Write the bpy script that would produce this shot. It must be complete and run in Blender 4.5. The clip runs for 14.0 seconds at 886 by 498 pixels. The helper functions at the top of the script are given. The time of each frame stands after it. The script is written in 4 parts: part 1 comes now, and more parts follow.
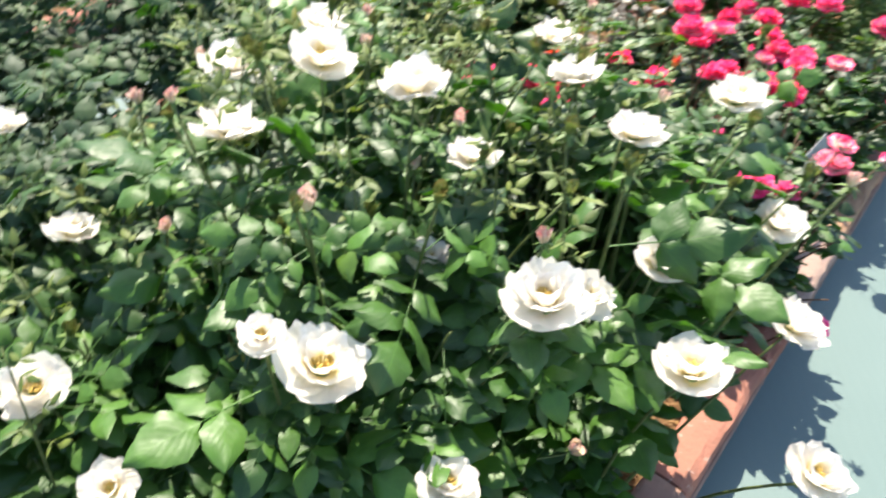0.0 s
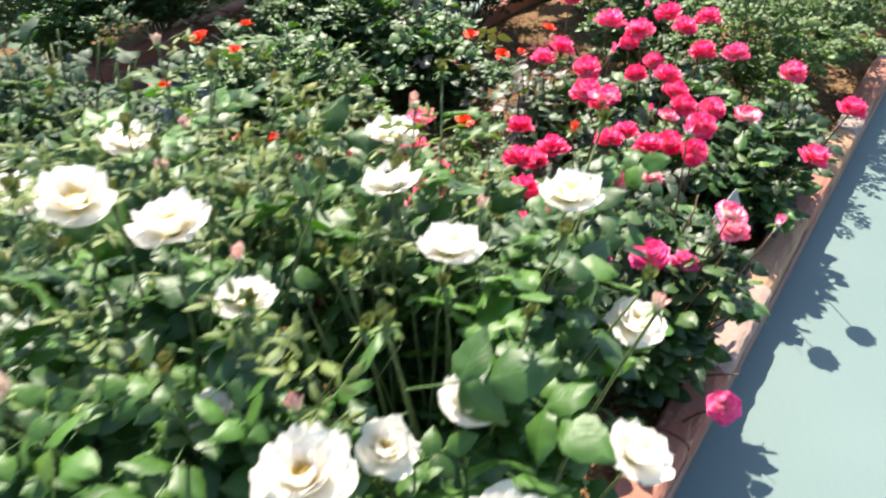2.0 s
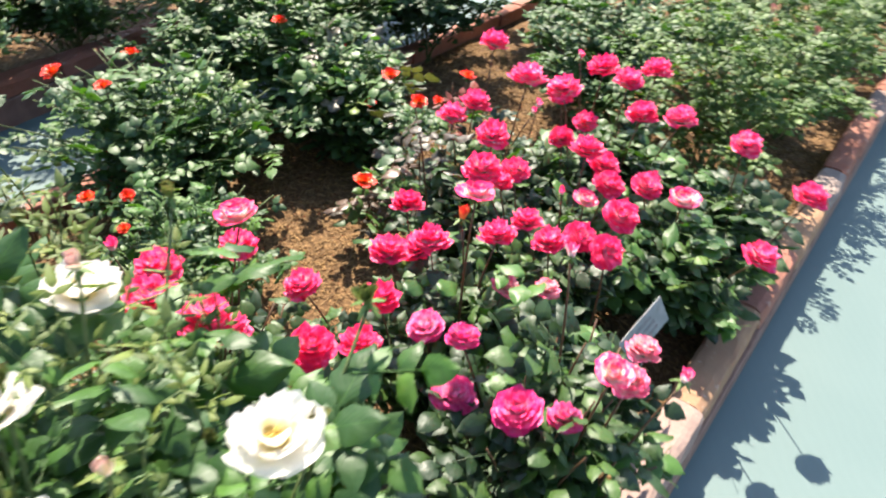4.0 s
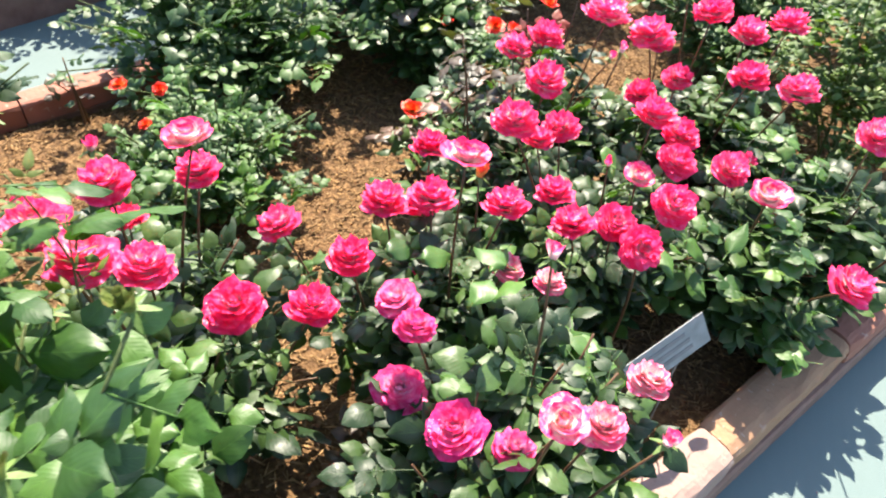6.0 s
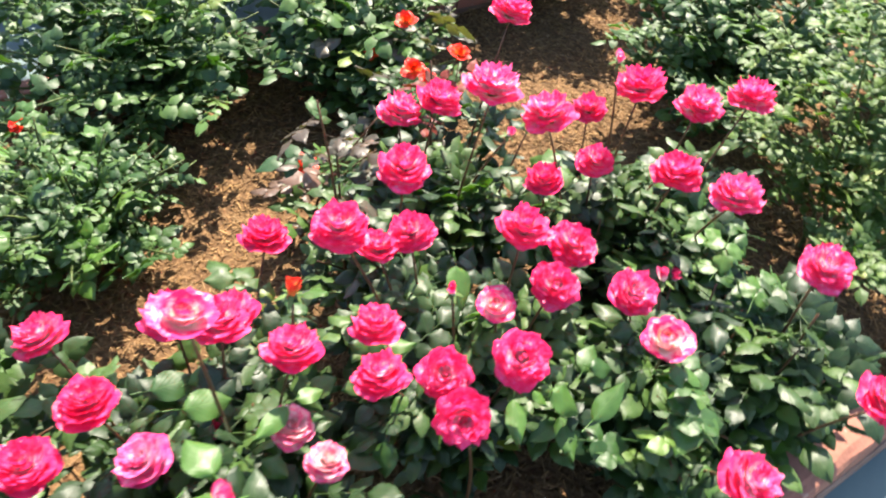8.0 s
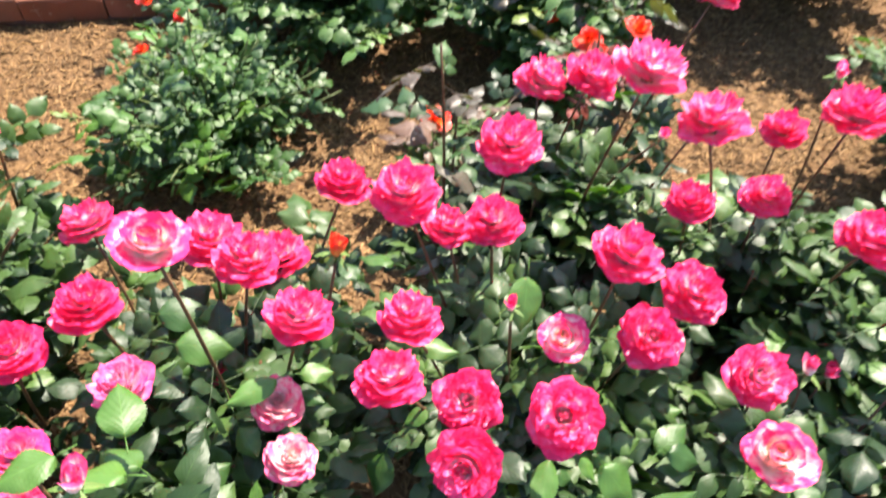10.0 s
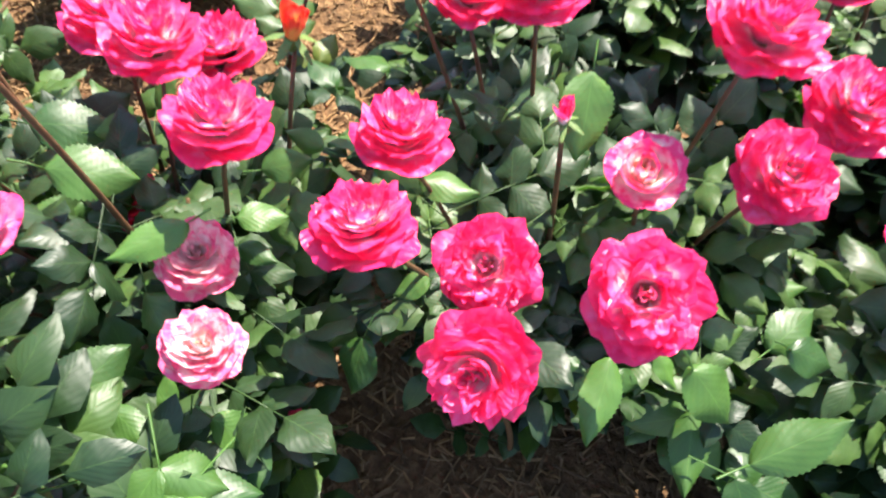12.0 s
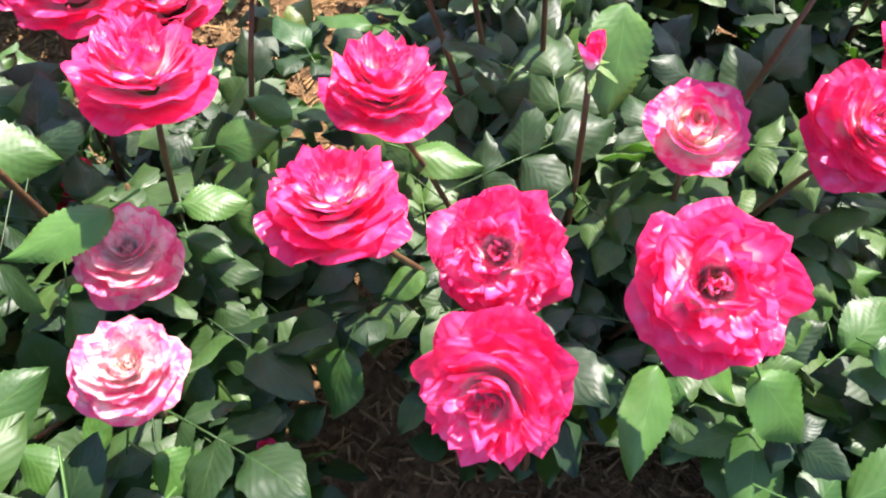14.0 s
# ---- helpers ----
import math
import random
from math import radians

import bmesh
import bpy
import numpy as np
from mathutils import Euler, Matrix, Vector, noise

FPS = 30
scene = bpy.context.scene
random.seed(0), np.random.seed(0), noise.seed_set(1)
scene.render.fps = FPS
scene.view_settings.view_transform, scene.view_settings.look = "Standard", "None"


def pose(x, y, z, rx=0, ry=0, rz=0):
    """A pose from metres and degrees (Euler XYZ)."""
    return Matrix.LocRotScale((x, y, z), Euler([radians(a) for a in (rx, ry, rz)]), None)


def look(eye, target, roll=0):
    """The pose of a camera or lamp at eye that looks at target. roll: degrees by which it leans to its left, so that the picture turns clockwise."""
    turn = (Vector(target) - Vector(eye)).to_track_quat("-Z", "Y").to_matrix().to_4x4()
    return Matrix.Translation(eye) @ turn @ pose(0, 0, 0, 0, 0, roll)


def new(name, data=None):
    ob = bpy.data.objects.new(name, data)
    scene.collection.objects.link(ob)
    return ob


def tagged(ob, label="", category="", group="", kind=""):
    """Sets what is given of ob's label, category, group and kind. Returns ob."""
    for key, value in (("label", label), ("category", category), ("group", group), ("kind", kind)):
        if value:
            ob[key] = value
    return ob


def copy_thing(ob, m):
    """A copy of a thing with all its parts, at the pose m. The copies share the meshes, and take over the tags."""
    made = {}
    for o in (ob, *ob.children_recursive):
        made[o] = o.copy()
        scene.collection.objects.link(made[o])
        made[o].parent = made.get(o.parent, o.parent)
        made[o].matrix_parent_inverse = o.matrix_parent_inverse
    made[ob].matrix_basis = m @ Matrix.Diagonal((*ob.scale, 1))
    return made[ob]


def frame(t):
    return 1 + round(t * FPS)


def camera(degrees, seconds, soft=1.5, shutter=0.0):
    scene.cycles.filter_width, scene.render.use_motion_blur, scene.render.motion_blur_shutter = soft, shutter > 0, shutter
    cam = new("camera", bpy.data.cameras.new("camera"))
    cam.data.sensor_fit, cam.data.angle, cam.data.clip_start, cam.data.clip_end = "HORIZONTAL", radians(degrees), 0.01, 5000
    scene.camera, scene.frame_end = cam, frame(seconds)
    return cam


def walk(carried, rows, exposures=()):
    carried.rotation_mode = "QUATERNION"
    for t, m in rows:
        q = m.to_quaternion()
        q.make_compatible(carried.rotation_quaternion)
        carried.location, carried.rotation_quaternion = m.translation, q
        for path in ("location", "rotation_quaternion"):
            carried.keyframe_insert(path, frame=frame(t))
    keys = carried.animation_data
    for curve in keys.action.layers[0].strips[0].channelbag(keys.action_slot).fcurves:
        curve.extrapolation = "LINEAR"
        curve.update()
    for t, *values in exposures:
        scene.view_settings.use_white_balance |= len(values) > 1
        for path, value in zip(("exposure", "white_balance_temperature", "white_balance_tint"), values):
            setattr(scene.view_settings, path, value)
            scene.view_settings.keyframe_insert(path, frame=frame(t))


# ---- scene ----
cam = camera(65.0, 14.0, soft=2.05, shutter=0.7)

PATH = [
    (0, (-0.146, -0.356, 1.668), (-0.197, 1.155, 0.359), 6.2),
    (0.5, (-0.124, -0.387, 1.677), (-0.038, 1.218, 0.487), 4.8),
    (1, (-0.051, -0.349, 1.681), (0.138, 1.286, 0.545), 4.3),
    (1.5, (0.027, -0.277, 1.684), (0.121, 1.323, 0.488), 3.3),
    (2, (0.128, -0.159, 1.711), (0.088, 1.435, 0.504), 2.0),
    (2.5, (0.196, -0.06, 1.738), (0.177, 1.558, 0.562), 2.6),
    (3, (0.262, 0.029, 1.739), (0.342, 1.651, 0.572), 3.8),
    (3.2, (0.301, 0.097, 1.721), (0.398, 1.723, 0.561), 3.8),
    (5.3, (0.691, 0.632, 1.676), (0.361, 2.092, 0.35), 5.4),
    (5.5, (0.702, 0.644, 1.651), (0.384, 2.094, 0.31), 6.1),
    (6, (0.725, 0.688, 1.623), (0.37, 2.071, 0.223), 5.8),
    (6.5, (0.768, 0.805, 1.615), (0.389, 2.163, 0.196), 5.4),
    (7, (0.842, 1.003, 1.629), (0.4, 2.332, 0.201), 4.4),
    (7.2, (0.879, 1.057, 1.641), (0.453, 2.385, 0.207), 5.0),
    (9.3, (1.07, 1.462, 1.577), (0.308, 2.584, 0.107), 8.8),
    (9.5, (1.075, 1.476, 1.556), (0.238, 2.546, 0.088), 8.1),
    (10, (1.052, 1.5, 1.493), (0.19, 2.453, -0.039), 5.4),
    (10.5, (1.039, 1.552, 1.409), (0.229, 2.408, -0.206), 4.2),
    (11, (1.013, 1.606, 1.331), (0.243, 2.397, -0.337), 3.8),
    (11.5, (0.979, 1.63, 1.253), (0.232, 2.35, -0.457), 2.9),
    (12, (0.959, 1.648, 1.171), (0.273, 2.319, -0.584), 3.9),
    (12.5, (0.944, 1.662, 1.119), (0.279, 2.299, -0.656), 2.4),
    (13, (0.921, 1.668, 1.075), (0.282, 2.278, -0.719), 1.4),
    (13.5, (0.922, 1.68, 1.052), (0.269, 2.321, -0.727), 2.3),
    (14, (0.92, 1.685, 1.05), (0.239, 2.365, -0.703), 2.8),
]
# seconds, exposure in stops, white balance
METER = [(0, 1.64, 6480, 7), (3.2, 1.64, 6450, 8), (5.5, 1.93, 6550, 10), (9.5, 1.93, 6480, 11), (11.5, 1.93, 6250, 12), (14, 1.88, 6050, 13)]
walk(cam, [(t, look(eye, target, roll)) for t, eye, target, roll in PATH], METER)

# ---- light ----
SUN_TO = Vector((0.16, -0.635, -1.0))
world = bpy.data.worlds.new("sky")
scene.world = world
world.use_nodes = True
wn = world.node_tree
sky = wn.nodes.new("ShaderNodeTexSky")
sky.sky_type = "NISHITA"
sky.sun_disc = False
sky.sun_elevation = radians(56.8)
sky.sun_rotation = math.atan2(-SUN_TO.x, -SUN_TO.y)
wn.links.new(sky.outputs[0], wn.nodes["Background"].inputs[0])
wn.nodes["Background"].inputs[1].default_value = 0.12
lamp = bpy.data.lights.new("sun", "SUN")
lamp.energy = 5.0
lamp.angle = radians(0.53)
lamp.color = (1.0, 0.9, 0.76)
sun = new("sun", lamp)
sun.matrix_world = look(-10 * SUN_TO, (0, 0, 0))

# ---- materials ----


def shader(name, rough=0.6, spec=0.4):
    m = bpy.data.materials.new(name)
    m.use_nodes = True
    b = m.node_tree.nodes["Principled BSDF"]
    b.inputs["Roughness"].default_value = rough
    b.inputs["Specular IOR Level"].default_value = spec
    return m, m.node_tree, b


def nod(nt, kind, **sets):
    n = nt.nodes.new(kind)
    for k, v in sets.items():
        if k in n.inputs:
            n.inputs[k].default_value = v
    return n


def noise_tex(nt, scale, detail=3.0, coord="Object"):
    tc = nt.nodes.new("ShaderNodeTexCoord")
    n = nod(nt, "ShaderNodeTexNoise", Scale=scale, Detail=detail)
    nt.links.new(tc.outputs[coord], n.inputs["Vector"])
    return n.outputs["Fac"]


def math_node(nt, op, a, b=None, clamp=False):
    n = nt.nodes.new("ShaderNodeMath")
    n.operation = op
    n.use_clamp = clamp
    for i, v in enumerate((a, b)):
        if v is None:
            continue
        if isinstance(v, (int, float)):
            n.inputs[i].default_value = v
        else:
            nt.links.new(v, n.inputs[i])
    return n.outputs[0]


def ramp(nt, fac, stops):
    n = nt.nodes.new("ShaderNodeValToRGB")
    el = n.color_ramp.elements
    while len(el) < len(stops):
        el.new(0.5)
    for e, (p, c) in zip(el, stops):
        e.position = p
        e.color = (*c, 1)
    nt.links.new(fac, n.inputs[0])
    return n.outputs[0]


def mix(nt, fac, a, b, mode="MIX"):
    n = nt.nodes.new("ShaderNodeMix")
    n.data_type = "RGBA"
    n.blend_type = mode
    for i, v in ((0, fac), (6, a), (7, b)):
        if isinstance(v, (int, float)):
            n.inputs[i].default_value = v
        elif isinstance(v, tuple):
            n.inputs[i].default_value = (*v, 1)
        else:
            nt.links.new(v, n.inputs[i])
    return n.outputs[2]


def bump(nt, b, height, strength, distance=0.01):
    n = nod(nt, "ShaderNodeBump", Strength=strength, Distance=distance)
    nt.links.new(height, n.inputs["Height"])
    nt.links.new(n.outputs[0], b.inputs["Normal"])
    return n


def see_through(nt, b, color, amount):
    """Light that comes through a leaf or a petal."""
    tr = nt.nodes.new("ShaderNodeBsdfTranslucent")
    ms = nt.nodes.new("ShaderNodeMixShader")
    ms.inputs[0].default_value = amount
    out = nt.nodes["Material Output"]
    nt.links.new(color, tr.inputs[0])
    nt.links.new(b.outputs[0], ms.inputs[1])
    nt.links.new(tr.outputs[0], ms.inputs[2])
    nt.links.new(ms.outputs[0], out.inputs[0])


def uv_split(nt):
    tc = nt.nodes.new("ShaderNodeTexCoord")
    sp = nt.nodes.new("ShaderNodeSeparateXYZ")
    nt.links.new(tc.outputs["UV"], sp.inputs[0])
    return sp.outputs[0], sp.outputs[1]


def leaf_material(name, dark, light, joined=False, rough=0.34, through_amount=0.22):
    """A glossy leaf: quilted between its side veins, a pale midrib, worn and dusty patches."""
    m, nt, b = shader(name, rough + 0.04, 0.5)
    if joined:
        rnd = nt.nodes.new("ShaderNodeNewGeometry").outputs["Random Per Island"]
    else:
        rnd = nt.nodes.new("ShaderNodeObjectInfo").outputs["Random"]
    u, v = uv_split(nt)
    d = math_node(nt, "ABSOLUTE", math_node(nt, "SUBTRACT", u, 0.5))
    col = ramp(nt, rnd, [(0.2, dark), (0.85, light), (0.965, tuple(c * 1.1 for c in light)), (1.0, (light[0] * 1.8, light[1] * 1.25, light[2]))])
    patch = noise_tex(nt, 60.0, 5.0)
    col = mix(nt, math_node(nt, "MULTIPLY", patch, 0.65), col, tuple(c * 0.6 for c in dark))
    side = math_node(nt, "SINE", math_node(nt, "MULTIPLY", math_node(nt, "SUBTRACT", v, math_node(nt, "MULTIPLY", d, 0.9)), 44.0))
    vein = math_node(nt, "MULTIPLY", math_node(nt, "GREATER_THAN", side, 0.94), 0.05)
    rib = math_node(nt, "MULTIPLY", math_node(nt, "LESS_THAN", d, 0.011), 0.16)
    col = mix(nt, math_node(nt, "MAXIMUM", vein, rib), col, tuple(min(1, c * 1.8 + 0.015) for c in light))
    nt.links.new(col, b.inputs["Base Color"])
    gloss = math_node(nt, "ADD", math_node(nt, "MULTIPLY", noise_tex(nt, 70.0, 4.0), 0.3), rough)
    nt.links.new(gloss, b.inputs["Roughness"])
    relief = math_node(nt, "ADD", math_node(nt, "MULTIPLY", side, -0.05), math_node(nt, "MULTIPLY", noise_tex(nt, 46.0, 1.5), 2.2))
    bump(nt, b, relief, 0.6, 0.0018)
    thru = mix(nt, 1.0, col, (1.5, 2.0, 0.42), "MULTIPLY")
    see_through(nt, b, thru, through_amount)
    return m


def petal_material(name, base, mid, edge, amount=0.3, stops=(0.42, 0.7, 1.0), sheen=0.4):
    m, nt, b = shader(name, 0.38, 0.48)
    b.inputs["Sheen Weight"].default_value = sheen
    b.inputs["Sheen Tint"].default_value = (1.0, 0.6, 0.75, 1.0)
    u, v = uv_split(nt)
    rnd = nt.nodes.new("ShaderNodeObjectInfo").outputs["Random"]
    # noise carries the pale petal base outward, in patches painted as highlights on folds
    n = math_node(nt, "MULTIPLY", math_node(nt, "SUBTRACT", noise_tex(nt, 60.0, 2.0), 0.5), 1.25)
    w = math_node(nt, "ADD", v, n)
    w = math_node(nt, "ADD", w, math_node(nt, "MULTIPLY", math_node(nt, "SUBTRACT", rnd, 0.5), 0.24))
    col = ramp(nt, w, [(stops[0], base), (stops[1], mid), (stops[2], edge)])
    streak = nod(nt, "ShaderNodeTexNoise", Scale=1.0, Detail=2.0)
    cmb = nt.nodes.new("ShaderNodeCombineXYZ")
    nt.links.new(math_node(nt, "MULTIPLY", u, 30.0), cmb.inputs[0])
    nt.links.new(math_node(nt, "MULTIPLY", v, 2.0), cmb.inputs[1])
    nt.links.new(cmb.outputs[0], streak.inputs["Vector"])
    col = mix(nt, math_node(nt, "MULTIPLY", streak.outputs["Fac"], 0.05), col, base)
    nt.links.new(col, b.inputs["Base Color"])
    fold = nod(nt, "ShaderNodeTexNoise", Scale=1.0, Detail=1.0, Distortion=0.6)
    wide = nt.nodes.new("ShaderNodeCombineXYZ")
    nt.links.new(math_node(nt, "MULTIPLY", u, 7.0), wide.inputs[0])
    nt.links.new(math_node(nt, "MULTIPLY", v, 1.6), wide.inputs[1])
    nt.links.new(math_node(nt, "MULTIPLY", rnd, 40.0), wide.inputs[2])
    nt.links.new(wide.outputs[0], fold.inputs["Vector"])
    relief = math_node(nt, "ADD", math_node(nt, "MULTIPLY", streak.outputs["Fac"], 0.7), math_node(nt, "MULTIPLY", noise_tex(nt, 90.0, 2.0), 2.5))
    bump(nt, b, math_node(nt, "ADD", relief, math_node(nt, "MULTIPLY", fold.outputs["Fac"], 6.0)), 0.5, 0.0018)
    see_through(nt, b, col, amount)
    return m


# very low dark end: gives some leaves the tone of leaves in shade
LEAF_PINK = leaf_material("rose_leaf", (0.014, 0.037, 0.011), (0.076, 0.146, 0.029), rough=0.34)
LEAF_WHITE = leaf_material("white_rose_leaf", (0.024, 0.068, 0.012), (0.075, 0.171, 0.023), rough=0.34)
LEAF_DARK = leaf_material("dark_rose_leaf", (0.029, 0.072, 0.018), (0.089, 0.172, 0.038), rough=0.36)
# deep green leaves, colour darkened further for the shade these bushes stand in
LEAF_DEEP_SHADE = leaf_material("deep_green_shaded_leaf", (0.015, 0.043, 0.012), (0.046, 0.105, 0.026), rough=0.48)
LEAF_DEEP_SHADE_FILL = leaf_material("deep_green_shaded_inner_leaf", (0.015, 0.043, 0.012), (0.046, 0.105, 0.026), joined=True, rough=0.48)
LEAF_FILL = leaf_material("inner_leaf", (0.027, 0.068, 0.018), (0.081, 0.158, 0.034), joined=True, rough=0.36)
LEAF_WFILL = leaf_material("white_rose_inner_leaf", (0.024, 0.068, 0.012), (0.075, 0.171, 0.023), joined=True, rough=0.36)
LEAF_FAR = leaf_material("far_leaf", (0.026, 0.067, 0.016), (0.083, 0.158, 0.034), joined=True, rough=0.38)
LEAF_LIGHT = leaf_material("light_far_leaf", (0.05, 0.1, 0.018), (0.115, 0.185, 0.034), joined=True, rough=0.42)
# inner leaves darker than the outer ones; shade inside the bush is in their colour
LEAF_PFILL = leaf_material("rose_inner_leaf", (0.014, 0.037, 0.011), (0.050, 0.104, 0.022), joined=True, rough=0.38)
LEAF_LARGE = leaf_material("large_rose_leaf", (0.030, 0.080, 0.017), (0.082, 0.178, 0.029), rough=0.32)
LEAF_YOUNG = leaf_material("young_leaf", (0.056, 0.129, 0.021), (0.095, 0.198, 0.033), rough=0.32)
LEAF_OLIVE = leaf_material("olive_young_leaf", (0.07, 0.105, 0.018), (0.15, 0.19, 0.034), rough=0.42)
LEAF_RED = leaf_material("red_leaf", (0.12, 0.02, 0.012), (0.28, 0.04, 0.02), rough=0.4)
LEAF_GREY = leaf_material("grey_bronze_leaf", (0.05, 0.045, 0.03), (0.12, 0.1, 0.068), rough=0.3)
LEAF_BRONZE = leaf_material("bronze_leaf", (0.06, 0.05, 0.035), (0.17, 0.095, 0.065), rough=0.3)
# pale petal bases; first stop set further out to paint in more highlights
PINK = petal_material("pink_petal", (0.98, 0.77, 0.76), (0.97, 0.125, 0.38), (0.95, 0.009, 0.158), 0.48, (0.37, 0.6, 0.9), 0.22)
PALE = petal_material("pale_pink_petal", (0.96, 0.78, 0.66), (0.95, 0.42, 0.5), (0.93, 0.02, 0.2), 0.42, (0.5, 0.7, 0.92), 0.2)
BLUSH = petal_material("blush_petal", (0.96, 0.82, 0.74), (0.95, 0.58, 0.58), (0.93, 0.1, 0.27), 0.42, (0.4, 0.72, 1.0))
MAGENTA = petal_material("magenta_petal", (0.96, 0.7, 0.78), (0.93, 0.18, 0.43), (0.88, 0.02, 0.24), 0.42, (0.3, 0.68, 1.0))
CORAL = petal_material("coral_petal", (0.95, 0.4, 0.1), (0.93, 0.12, 0.06), (0.85, 0.02, 0.03), 0.35, sheen=0.0)
CREAM = petal_material("cream_bud", (0.7, 0.62, 0.4), (0.8, 0.6, 0.5), (0.75, 0.3, 0.27), 0.3)
OLIVE = petal_material("young_bud", (0.1, 0.14, 0.03), (0.14, 0.18, 0.04), (0.19, 0.15, 0.05), 0.25, sheen=0.0)
WHITE = petal_material("white_petal", (0.9, 0.83, 0.52), (0.92, 0.89, 0.81), (0.92, 0.89, 0.84), 0.62, (0.05, 0.34, 0.95))
SPENT = petal_material("faded_petal", (0.5, 0.33, 0.22), (0.46, 0.2, 0.16), (0.36, 0.12, 0.1), 0.25, sheen=0.0)
ORANGE = petal_material("orange_red_petal", (0.85, 0.14, 0.02), (0.82, 0.03, 0.008), (0.74, 0.014, 0.006), sheen=0.0)


def plain(name, c1, c2, scale, rough=0.7, strength=0.3, dist=0.004, joined=None, spec=0.3):
    m, nt, b = shader(name, rough, spec)
    f = noise_tex(nt, scale, 6.0)
    col = ramp(nt, f, [(0.3, c1), (0.7, c2)])
    if joined:
        if joined == "island":
            r = nt.nodes.new("ShaderNodeNewGeometry").outputs["Random Per Island"]
        else:
            r = nt.nodes.new("ShaderNodeObjectInfo").outputs["Random"]
        col = mix(nt, 1.0, col, ramp(nt, r, [(0.0, (0.45, 0.42, 0.4)), (0.5, (1, 1, 1)), (1.0, (1.35, 1.25, 1.05))]), "MULTIPLY")
    nt.links.new(col, b.inputs["Base Color"])
    bump(nt, b, noise_tex(nt, scale * 4, 6.0), strength, dist)
    return m


CANE = plain("cane", (0.05, 0.07, 0.02), (0.1, 0.13, 0.04), 60, 0.55)
CANE_RED = plain("red_cane", (0.07, 0.03, 0.018), (0.12, 0.07, 0.03), 60, 0.5)
SEPAL = plain("sepal", (0.06, 0.11, 0.02), (0.13, 0.19, 0.05), 90, 0.5)
STAMEN = plain("stamen", (0.45, 0.3, 0.07), (0.62, 0.45, 0.13), 300, 0.6)
CHIP = plain("mulch_chip", (0.115, 0.064, 0.027), (0.32, 0.205, 0.1), 40, 0.85, joined="island")
METAL = plain("plate_metal", (0.17, 0.18, 0.185), (0.25, 0.26, 0.265), 30, 0.45, 0.1, 0.001)
INK = plain("plate_ink", (0.14, 0.14, 0.145), (0.19, 0.19, 0.195), 50, 0.6)
BARK = plain("bark", (0.07, 0.05, 0.035), (0.16, 0.12, 0.09), 25, 0.85, 0.6, 0.01)


def soil_material():
    m, nt, b = shader("mulch_soil", 0.9, 0.2)
    big = noise_tex(nt, 3.0, 4.0)
    fine = noise_tex(nt, 55.0, 8.0)
    col = ramp(nt, fine, [(0.25, (0.035, 0.02, 0.01)), (0.5, (0.125, 0.07, 0.03)), (0.75, (0.27, 0.165, 0.075))])
    col = mix(nt, math_node(nt, "MULTIPLY", big, 0.5), col, (0.13, 0.07, 0.035))
    nt.links.new(col, b.inputs["Base Color"])
    bump(nt, b, fine, 0.9, 0.02)
    return m


def paint_material():
    m, nt, b = shader("blue_painted_concrete", 0.62, 0.35)
    big = noise_tex(nt, 1.3, 5.0)
    fine = noise_tex(nt, 180.0, 4.0)
    col = ramp(nt, big, [(0.3, (0.092, 0.136, 0.132)), (0.7, (0.108, 0.152, 0.146))])
    spots = math_node(nt, "GREATER_THAN", noise_tex(nt, 26.0, 6.0), 0.7)
    col = mix(nt, math_node(nt, "MULTIPLY", spots, 0.35), col, (0.1, 0.15, 0.15))
    scuff = nod(nt, "ShaderNodeTexWave", Scale=9.0, Distortion=6.0, Detail=4.0)
    tc = nt.nodes.new("ShaderNodeTexCoord")
    nt.links.new(tc.outputs["Object"], scuff.inputs["Vector"])
    col = mix(nt, math_node(nt, "MULTIPLY", scuff.outputs["Fac"], 0.02), col, (0.2, 0.25, 0.25))
    nt.links.new(col, b.inputs["Base Color"])
    bump(nt, b, fine, 0.25, 0.003)
    return m


def stone_material():
    m, nt, b = shader("kerb_stone", 0.8, 0.3)
    tone = nt.nodes.new("ShaderNodeObjectInfo").outputs["Color"]
    col = mix(nt, math_node(nt, "MULTIPLY", noise_tex(nt, 14.0, 7.0), 0.6), tone, (0.14, 0.085, 0.06))
    spots = math_node(nt, "GREATER_THAN", noise_tex(nt, 40.0, 5.0), 0.66)
    col = mix(nt, math_node(nt, "MULTIPLY", spots, 0.4), col, (0.42, 0.33, 0.27))
    nt.links.new(col, b.inputs["Base Color"])
    bump(nt, b, noise_tex(nt, 60.0, 8.0), 0.6, 0.006)
    return m


SOIL = soil_material()
PAINT = paint_material()
STONE = stone_material()
EARTH = plain("earth", (0.12, 0.08, 0.05), (0.22, 0.15, 0.09), 4, 0.9)
CONCRETE = plain("kerb_base_concrete", (0.15, 0.085, 0.065), (0.25, 0.155, 0.12), 12, 0.85)

# ---- building helpers ----
U = Vector((0.55, 0.835, 0)).normalized()
NRM = Vector((0.835, -0.55, 0)).normalized()


def un(u, n, z=0.0):
    """A place u metres along the kerbs and n metres across them."""
    return U * u + NRM * n + Vector((0, 0, z))


